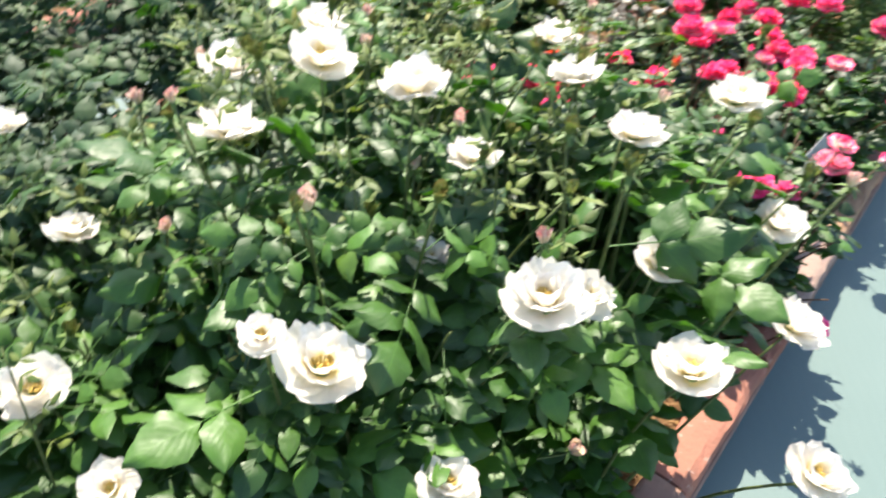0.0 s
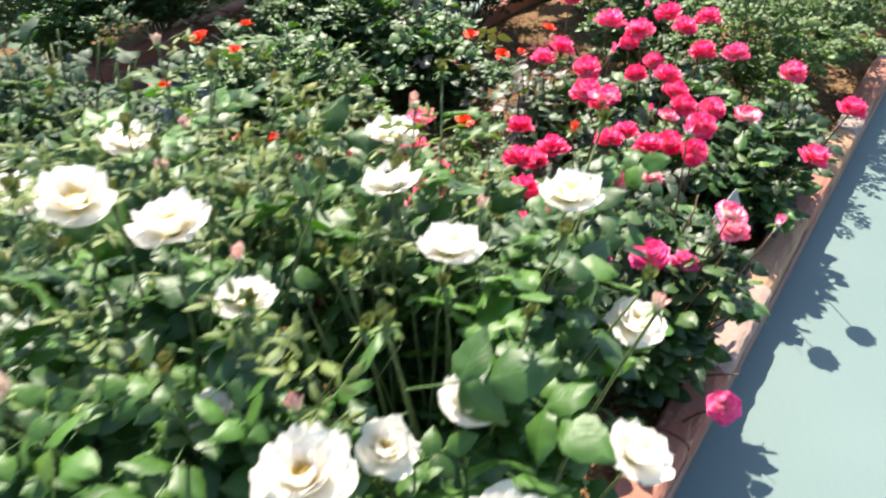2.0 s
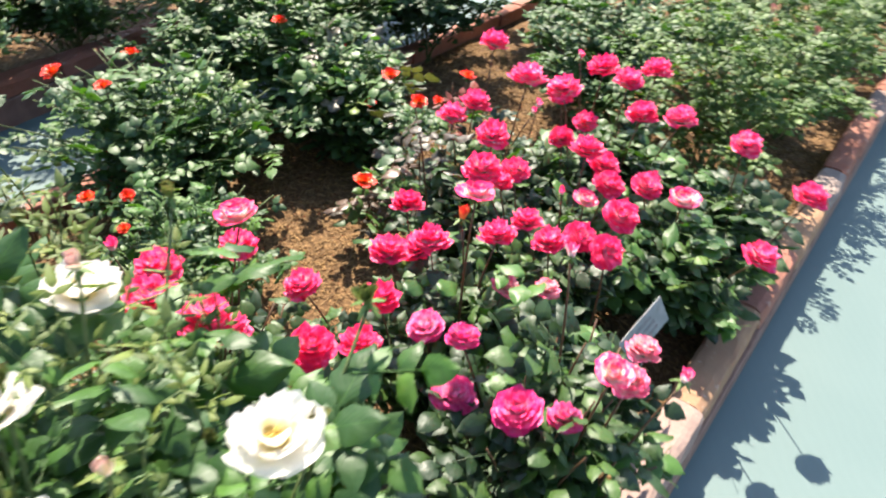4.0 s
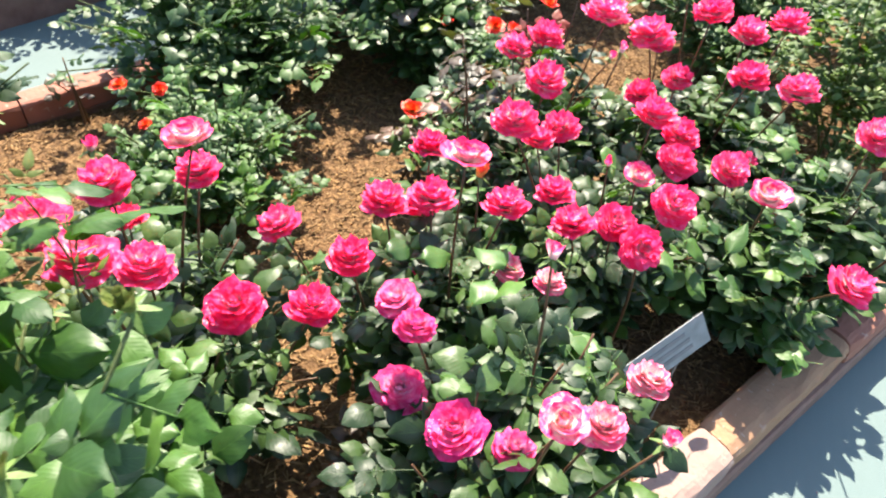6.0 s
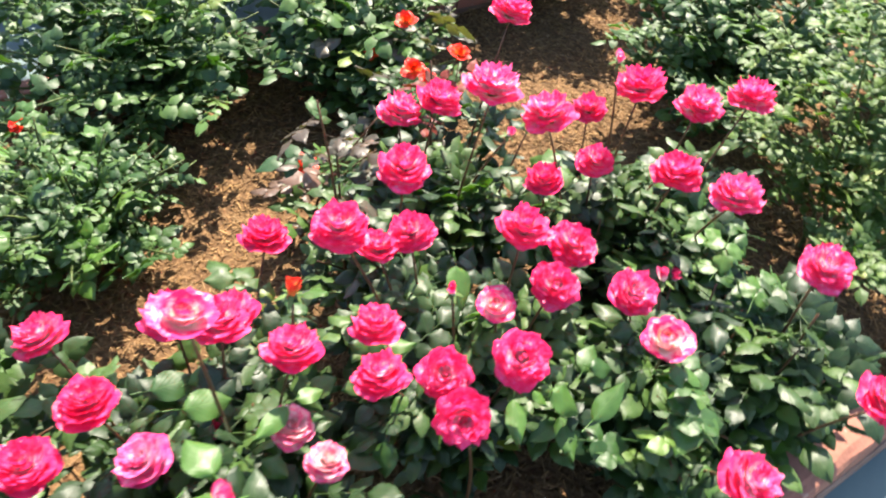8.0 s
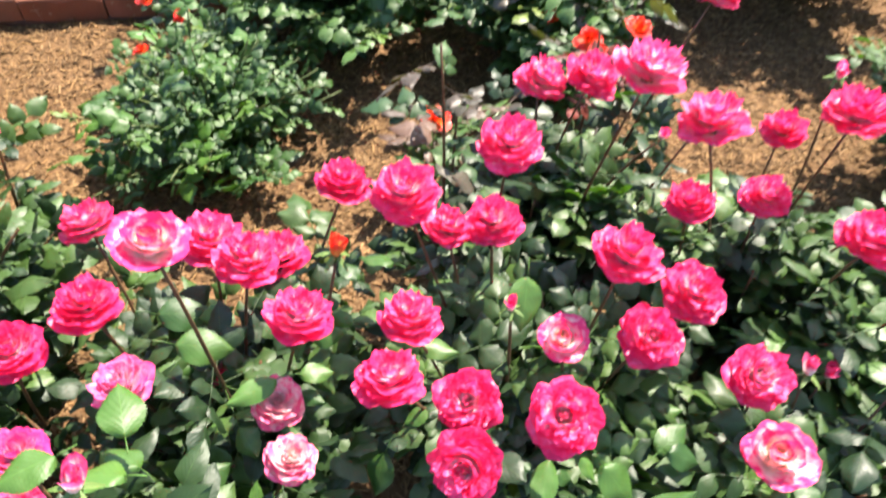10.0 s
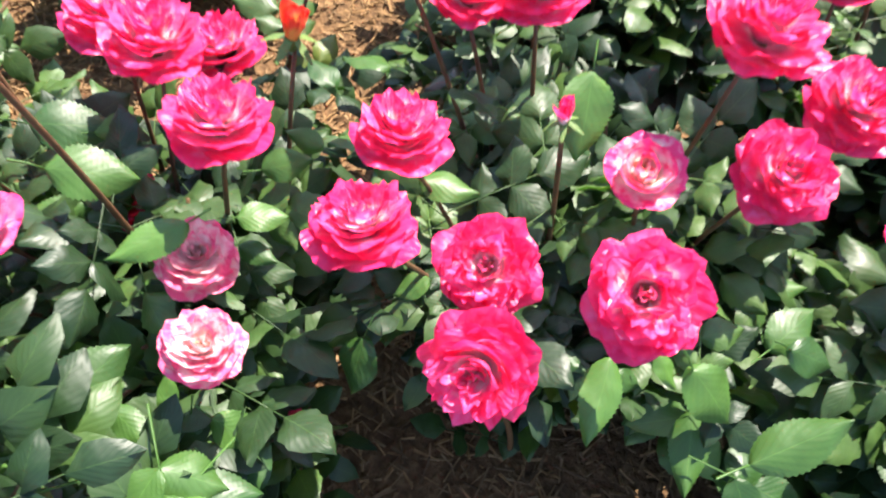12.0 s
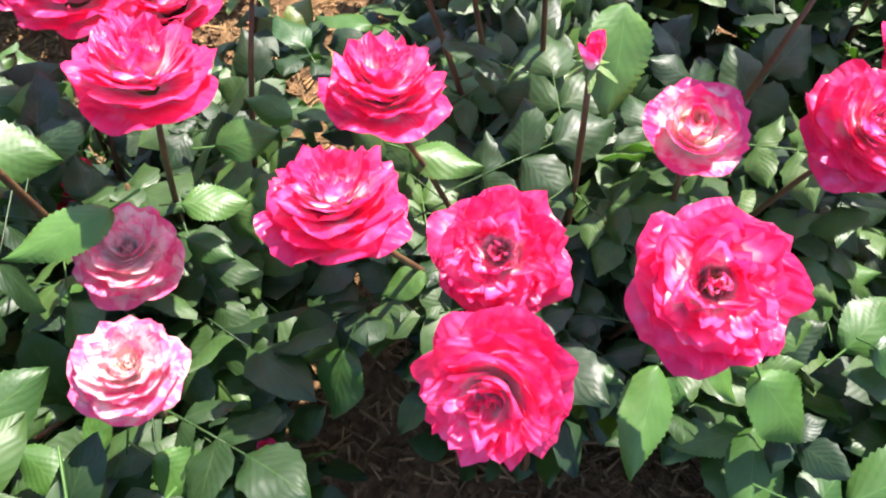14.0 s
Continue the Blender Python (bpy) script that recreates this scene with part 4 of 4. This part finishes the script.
def sprigs(bush, cx, cy, r, z0, z1, n, seed):
    """Slim young shoots with small olive leaves standing out of the top of the bush."""
    rg = random.Random(seed)
    for i in range(n):
        a, q = 2.4 * i + rg.uniform(-0.4, 0.4), r * math.sqrt((i + 0.5) / n)
        top = Vector((cx + q * math.cos(a), cy + q * math.sin(a), rg.uniform(z0, z1)))
        foot = top + Vector((rg.uniform(-0.06, 0.06), rg.uniform(-0.06, 0.06), -0.3))
        pts = cane_points(foot, top, rg)
        v, f = tube([p - bush.location for p in pts], 0.0022, 0.0012, 5)
        part("cane", mesh_of("cane", v, f, None, [CANE]), bush)
        for k in range(8):
            b = 2.4 * k + rg.uniform(-0.4, 0.4)
            t = 0.45 + 0.55 * k / 7
            p = pts[round(t * 8)] - bush.location
            m = leaf_frame(p, Vector((math.cos(b), math.sin(b), rg.uniform(0.1, 0.9))), Vector((rg.uniform(-0.5, 0.5), rg.uniform(-0.5, 0.5), 1))) @ Matrix.Scale(rg.uniform(0.7, 1.2), 4)
            part("leaf", SPRIG_LEAF[k % 3], bush, m)


WHITE_LABEL = "tall rose bush with large loose creamy-white blooms and light green leaves"
G_WHITE = "white rose bushes at the front"
white_bush = grow("rose_bush", (0.12, 0.62, SOIL_Z),
     [("white", 0.310, 0.816, 1.09, 1.1), ("white", 0.116, 0.677, 1.072, 1.08), ("white", 0.018, 0.802, 1.10, 1.08), ("white", 0.436, 0.723, 0.897, 1.05), ("white", 0.153, 0.461, 0.982, 0.95), ("white", -0.01, 1.03, 1.07, 1.1),
      ("white", 0.205, 0.320, 0.906, 1.2), ("white", 0.39, 0.458, 0.892, 1.05), ("white", 0.429, 0.276, 0.76, 1.1), ("white", 0.047, 0.399, 0.95, 0.9)] + shoots(0.1, 0.75, 0.4, 0.98, 1.18, 20, 42),
     dome_tips(0.05, 0.72, 0.37, 0.84, 1.0, 22, 8) + [(0.02, 1.02, 0.88), (0.2, 1.0, 0.9), (0.32, 0.95, 0.86), (-0.05, 1.12, 0.8), (0.14, 1.1, 0.76)], "white", 290, WHITE_LABEL, "rose bush", 8, CANE, 0.5, 1.05, G_WHITE, gaps=((-0.01, 0.6, 0.15, 0.68),), fill=760, fill_mat=LEAF_WFILL, fill_size=1.05, fill_to=0.95)
white_bush_b = grow("rose_bush", (-0.28, 0.50, SOIL_Z),
     [("white", -0.027, 0.297, 1.028, 1.3), ("white", -0.194, 0.447, 0.94, 0.85), ("white", -0.244, 0.564, 1.168, 1.15), ("white", -0.147, 0.517, 1.09, 0.85), ("white", -0.395, 0.614, 1.17, 1.15), ("white", -0.488, 0.456, 1.12, 1.15),
      ("white", -0.295, 0.170, 0.994, 1.2), ("white", -0.36, 0.161, 1.05, 0.62), ("white_bud", -0.34, 0.301, 1.135, 1.0)] + shoots(-0.3, 0.6, 0.38, 1.0, 1.22, 20, 43),
     dome_tips(-0.3, 0.48, 0.42, 0.8, 1.02, 18, 9), "white", 299, WHITE_LABEL, "rose bush", 9, CANE, 0.5, 1.05, G_WHITE, gaps=((-0.01, 0.6, 0.15, 0.68),), fill=760, fill_mat=LEAF_WFILL, fill_size=1.05, fill_to=0.95)
white_bush_c = grow("rose_bush", (-0.72, 0.42, SOIL_Z),
     [("white", -0.771, 0.448, 0.90, 0.85), ("white", -0.669, 0.15, 0.90, 0.95), ("white", -0.986, 0.639, 0.95, 0.9), ("white_bud", -0.50, 0.158, 0.80, 1.1), ("white", -0.548, 0.074, 0.82, 0.8), ("white", -0.125, 0.126, 0.85, 0.9), ("white_bud", 0.091, 0.365, 0.62, 1.0)] + shoots(-0.7, 0.45, 0.36, 0.85, 1.05, 9, 44),
     dome_tips(-0.72, 0.42, 0.4, 0.64, 0.85, 18, 10), "white", 299, WHITE_LABEL, "rose bush", 10, CANE, 0.45, 1.05, G_WHITE, fill=760, fill_mat=LEAF_WFILL, fill_size=1.05, fill_to=0.95)

white_bush_d = grow("rose_bush", (-0.46, 0.97, SOIL_Z),
     [("white", -0.473, 0.928, 1.08, 1.1), ("white", -0.62, 0.80, 1.04, 1.1), ("white", -0.60, 0.97, 0.93, 0.9)] + shoots(-0.45, 1.0, 0.34, 1.02, 1.2, 18, 41),
     dome_tips(-0.45, 0.98, 0.4, 0.7, 1.0, 18, 40), "white", 240, WHITE_LABEL, "rose bush", 40, CANE, 0.35, 1.1, G_WHITE, fill=500, fill_mat=LEAF_WFILL, fill_size=0.9)

for owner, cx, cy, r, z0, z1, n, seed in ((white_bush, -0.03, 0.96, 0.28, 1.0, 1.18, 20, 1), (white_bush_b, -0.28, 0.62, 0.38, 1.02, 1.22, 12, 2), (white_bush_c, -0.72, 0.42, 0.36, 0.86, 1.02, 16, 3), (white_bush_d, -0.42, 1.0, 0.36, 1.0, 1.16, 34, 4)):
    sprigs(owner, cx, cy, r, z0, z1, n, seed)

LIGHT_LEAF = [leaf_mesh("leaf", LEAF_YOUNG, random.Random(80 + k), 2, 1.0, 3 if k == 2 else 1) for k in range(3)]
for k, (x, y, z, a, ln) in enumerate(((0.23, 0.96, 0.92, 20, 0.075), (0.12, 1.0, 0.94, 75, 0.075), (0.36, 0.97, 0.87, -20, 0.07), (0.27, 1.06, 0.88, 50, 0.07), (0.2, 0.88, 0.97, 150, 0.07),
                                      (0.05, 1.08, 0.9, 110, 0.07), (0.3, 0.9, 0.93, -60, 0.07), (0.15, 1.12, 0.8, 80, 0.065), (0.26, 1.05, 0.86, 190, 0.07), (0.33, 1.02, 0.87, 10, 0.07), (0.33, 1.18, 0.66, 15, 0.07), (0.2, 1.18, 0.74, 160, 0.065))):
    way = Vector((math.cos(radians(a)), math.sin(radians(a)), 0.1))
    m = leaf_frame(Vector((x, y, z)) - way * 0.07 - white_bush.location, way, Vector((-0.25, -0.1, 1))) @ Matrix.Scale(ln / 0.07, 4)
    part("leaf", LIGHT_LEAF[k % 3], white_bush, m)

for k, (x, y, z, a, ln) in enumerate(((0.61, 1.515, 0.80, 160, 0.066), (0.65, 1.478, 0.80, 220, 0.066), (0.61, 1.43, 0.82, 260, 0.06), (0.6, 1.5, 0.72, 190, 0.055))):
    way = Vector((math.cos(radians(a)), math.sin(radians(a)), 0.05))
    m = leaf_frame(Vector((x, y, z)) - way * 0.04 - front_bush.location, way, Vector((-0.1, 0.3, 1))) @ Matrix.Scale(ln / 0.058, 4)
    part("leaf", LIGHT_LEAF[k % 2], front_bush, m)

# ---- orange-red and green bushes ----
ORANGE_LABEL = "rose bush with small orange-red blooms and dark green leaves"
grow("rose_bush", (-0.66, 2.78, SOIL_Z),
     [("orange", -0.93, 2.50, 0.686, 1.69), ("orange", -0.888, 2.962, 0.579, 1.56), ("orange", -0.851, 2.645, 0.58, 1.43), ("orange", -0.716, 2.16, 0.426, 1.17), ("orange", -0.6, 2.2, 0.42, 1.04)],
     dome_tips(-0.72, 2.72, 0.62, 0.36, 0.68, 32, 12), "dark", 299, ORANGE_LABEL, "rose bush", 12, CANE, 0.25, 1.25, "orange rose bushes", fill=760, fill_mat=LEAF_FILL)
grow("rose_bush", (-0.05, 3.15, SOIL_Z),
     [("orange", 0.144, 3.035, 0.55, 1.56), ("orange", -0.339, 3.178, 0.683, 1.43), ("orange", -0.135, 3.398, 0.51, 1.43), ("orange", 0.283, 2.80, 0.555, 1.43), ("orange", 0.076, 2.934, 0.464, 1.17), ("orange", 0.36, 2.72, 0.6, 1.04)],
     dome_tips(-0.1, 3.15, 0.4, 0.4, 0.68, 22, 13), ["dark", "dark", "dark", "dark", "grey"], 299, ORANGE_LABEL, "rose bush", 13, CANE, 0.25, 1.25, "orange rose bushes", fill=500, fill_mat=LEAF_FILL)
grow("rose_bush", (-0.40, 2.12, SOIL_Z), [("orange", -0.55, 2.05, 0.40, 0.91)], dome_tips(-0.38, 2.1, 0.39, 0.28, 0.5, 26, 14), ["dark", "white", "dark"], 290, "low rose bush with small green leaves and few buds", "rose bush", 14, CANE, 0.2, 0.72, fill=420, fill_mat=LEAF_FILL, fill_size=0.55)
grow("rose_bush", (0.14, 2.46, SOIL_Z), [("orange", 0.13, 2.445, 0.40, 1.69)], [(0.22, 2.5, 0.4), (0.28, 2.62, 0.52), (0.3, 2.55, 0.45)], ["dark", "bronze", "pink"], 34, "young rose with one orange-red bloom and bronze leaves", "rose bush", 15, CANE_RED, 0.3, 1.0)
grow("rose_bush", (-1.0, 1.55, SOIL_Z), [("orange", -0.75, 1.69, 0.85, 1.30)], dome_tips(-1.02, 1.6, 0.47, 0.72, 1.0, 30, 16) + [(-1.3, 1.7, 0.97), (-1.15, 1.63, 1.03), (-0.95, 1.6, 1.04), (-1.2, 1.85, 0.97), (-1.35, 1.55, 0.95)], "deep", 299, "dense leggy rose bush with one bud, deep green leaves darkened as in shade", "rose bush", 16, CANE, 0.25, 1.3, fill=600, fill_mat=LEAF_DEEP_SHADE_FILL)

grow("rose_shoot", (0.40, 1.32, SOIL_Z), [("bud", 0.41, 1.31, 0.27, 0.4)], [(0.38, 1.35, 0.3), (0.43, 1.33, 0.28)], "bronze", 12, "low young rose shoot with bronze-red leaves", "rose shoot", 51, CANE_RED, 0.6, 0.9)
grow("rose_shoot", (-1.1, 2.34, SOIL_Z), [], [(-1.12, 2.36, 0.32), (-1.05, 2.3, 0.27), (-1.14, 2.3, 0.25)], ["grey", "bronze", "dark"], 9, "low young rose shoot with grey-bronze leaves near the kerb", "rose shoot", 54, CANE_RED, 0.5, 0.7)
grow("rose_shoot", (0.34, 2.28, SOIL_Z), [], [(0.316, 2.258, 0.79), (0.33, 2.3, 0.66)], ["grey", "bronze", "grey", "dark"], 10, "tall young rose shoot with grey-bronze leaves", "rose shoot", 52, CANE_RED, 0.7, 1.1)
grow("rose_shoot", (0.40, 2.62, SOIL_Z), [("orange", 0.46, 2.68, 0.72, 1.30)], [(0.41, 2.62, 0.72), (0.44, 2.66, 0.66)], "red", 7, "rose shoot with shiny red young leaves", "rose shoot", 53, CANE_RED, 0.75, 1.0)

# ---- bushes further back ----


def far_bush(mat, seed, r, h, leaves, size, faded=0):
    """A bush seen from afar: canes, and its foliage in one mesh."""
    rng = random.Random(seed)
    bush = new("rose_bush")
    tips = dome_tips(0, 0, r, h * 0.5, h, 14, seed)
    V, F, UV = [], [], []
    shapes = leaf_shapes(mat, rng, size, -1)
    for t in tips:
        pts = cane_points(Vector((rng.uniform(-0.06, 0.06), rng.uniform(-0.06, 0.06), -0.02)), Vector(t), rng)
        v, f = tube(pts, 0.006, 0.002, 5)
        part("cane", mesh_of("cane", v, f, None, [CANE]), bush)
        if len(bush.children) < faded * 2:
            part("bloom", FADED, bush, Matrix.Translation(pts[-1]) @ Matrix.Rotation(rng.uniform(0, 6.28), 4, "Z"), "faded brownish-pink bloom")
        turn = rng.uniform(0, 6.28)
        for i in range(leaves // 14):
            q = rng.uniform(0.2, 1.0) ** 0.7
            k = min(int(q * 8), 7)
            p = pts[k].lerp(pts[k + 1], q * 8 - k) + Vector((rng.uniform(-0.05, 0.05), rng.uniform(-0.05, 0.05), rng.uniform(-0.03, 0.03)))
            turn += 2.4
            d = Vector((math.cos(turn), math.sin(turn), rng.uniform(-0.2, 0.5)))
            m = leaf_frame(p, d, Vector((rng.uniform(-0.6, 0.6), rng.uniform(-0.6, 0.6), 1)))
            add_shape(V, F, UV, rng.choice(shapes), m)
    fo = part("foliage", mesh_of("foliage", V, F, UV, [mat]), bush)
    fo["kind"] = "stuff"
    return bush


FAR = [tagged(far_bush(LEAF_FAR, 61, 0.52, 0.72, 760, 0.86), "dense dark green rose bush further back in the bed", "rose bush", "green rose bushes further back"),
       tagged(far_bush(LEAF_LIGHT, 62, 0.5, 0.86, 760, 0.6, 5), "yellow-green leafy rose bush beside the kerb", "rose bush", "light green bushes along the kerb"),
       tagged(far_bush(LEAF_FAR, 63, 0.56, 0.95, 860, 0.94), "tall dark green rose bush further back", "rose bush", "green rose bushes further back"),
       tagged(far_bush(LEAF_DEEP_SHADE_FILL, 64, 0.54, 0.85, 820, 0.9), "dense rose bush without blooms, deep green leaves darkened as in shade", "rose bush", "deep green rose bushes")]
SPOTS = [[(-2.05, 3.45), (1.1, 3.66), (-0.75, 3.75), (-0.15, 5.1), (-2.75, 4.3), (-0.38, 3.5), (-1.75, 3.95)],
         [(1.53, 3.16), (2.03, 3.72), (2.5, 4.42), (3.0, 5.17), (1.75, 4.3), (2.3, 5.4)],
         [(0.95, 4.85), (1.6, 5.6), (-0.9, 4.75), (3.32, 5.1), (-2.9, 4.8), (-0.3, 4.15)],
         [(-1.75, 1.55), (-1.05, 0.68), (0.15, 4.35)]]
for tpl, spots in zip(FAR, SPOTS):
    r = random.Random(len(spots))
    for i, (x, y) in enumerate(spots):
        m = Matrix.Translation((x, y, SOIL_Z)) @ Matrix.Rotation(r.uniform(0, 6.28), 4, "Z")
        if i == 0:
            tpl.matrix_basis = m
        else:
            copy_thing(tpl, m)

# ---- plant label ----


def plant_label():
    thing = tagged(new("plant_label"), "grey metal plant label on a thin stake in the mulch", "plant label")
    a, b = Vector((0.885, 1.625, 0.485)), Vector((1.018, 1.79, 0.54))
    down = Vector((0.045, 0.01, -0.085))
    nrm = (b - a).cross(down).normalized() * 0.0012
    V = [p + o for o in (nrm, -nrm) for p in (a, b, b + down, a + down)]
    F = [(0, 1, 2, 3), (7, 6, 5, 4), (0, 4, 5, 1), (1, 5, 6, 2), (2, 6, 7, 3), (3, 7, 4, 0)]
    part("plate", mesh_of("plate", V, F, None, [METAL], None, False), thing)
    n = nrm.normalized()
    if n.y > 0:
        n = -n
    rg = random.Random(5)
    for k in range(3):
        s0, s1 = 0.12, 0.55 + 0.3 * rg.random()
        o = n * 0.0022
        p0, p1 = a.lerp(b, s0) + down * (0.22 + 0.24 * k) + o, a.lerp(b, s1) + down * (0.22 + 0.24 * k) + o
        V = [p0, p1, p1 + down * 0.11, p0 + down * 0.11]
        V += [v - n * 0.0014 for v in V]
        part("text_bar", mesh_of("text_bar", V, F, None, [INK], None, False), thing)
    c = a.lerp(b, 0.5) + down
    for s in (0.38, 0.62):
        p = a.lerp(b, s) + down * 0.9
        v, f = tube([p - n * 0.003, Vector((p.x + 0.01, p.y + 0.02, 0.06))], 0.0022, 0.0022, 6)
        part("stake", mesh_of("stake", v, f, None, [METAL]), thing)
    return thing


plant_label()


# ---- young trees in the neighbouring bed ----


def young_tree(x, y, seed):
    rg = random.Random(seed)
    tree = tagged(new("tree"), "slim young tree with a bare brown trunk in the mulch", "tree", "young trees in the far bed")
    tree.location = (x, y, SOIL_Z)
    pts = [Vector((0.03 * math.sin(i * 1.3 + seed), 0.03 * math.cos(i * 1.7), -0.05 + 0.25 * i)) for i in range(8)]
    v, f = tube(pts, 0.045, 0.025, 9)
    part("trunk", mesh_of("trunk", v, f, None, [BARK]), tree)
    shapes = leaf_shapes(LEAF_FAR, rg, 1.0, -1)
    V, F, UV = [], [], []
    for k in range(9):
        a = 2.4 * k
        foot = pts[4 + k % 4]
        end = foot + Vector((0.6 * math.cos(a), 0.6 * math.sin(a), rg.uniform(0.25, 0.6)))
        limb = cane_points(foot, end, rg)
        v, f = tube(limb, 0.014, 0.004, 6)
        part("limb", mesh_of("limb", v, f, None, [BARK]), tree)
        for i in range(90):
            q = rg.uniform(0.25, 1.0)
            j = min(int(q * 8), 7)
            p = limb[j].lerp(limb[j + 1], q * 8 - j) + Vector((rg.gauss(0, 0.08), rg.gauss(0, 0.08), rg.gauss(0, 0.07)))
            b = rg.uniform(0, 6.28)
            add_shape(V, F, UV, rg.choice(shapes), leaf_frame(p, Vector((math.cos(b), math.sin(b), rg.uniform(-0.4, 0.4))), Vector((rg.uniform(-0.6, 0.6), rg.uniform(-0.6, 0.6), 1))))
    part("crown", mesh_of("crown", V, F, UV, [LEAF_FAR]), tree)["kind"] = "stuff"
    return tree


young_tree(-1.45, 4.85, 1)
young_tree(-2.1, 5.3, 2)
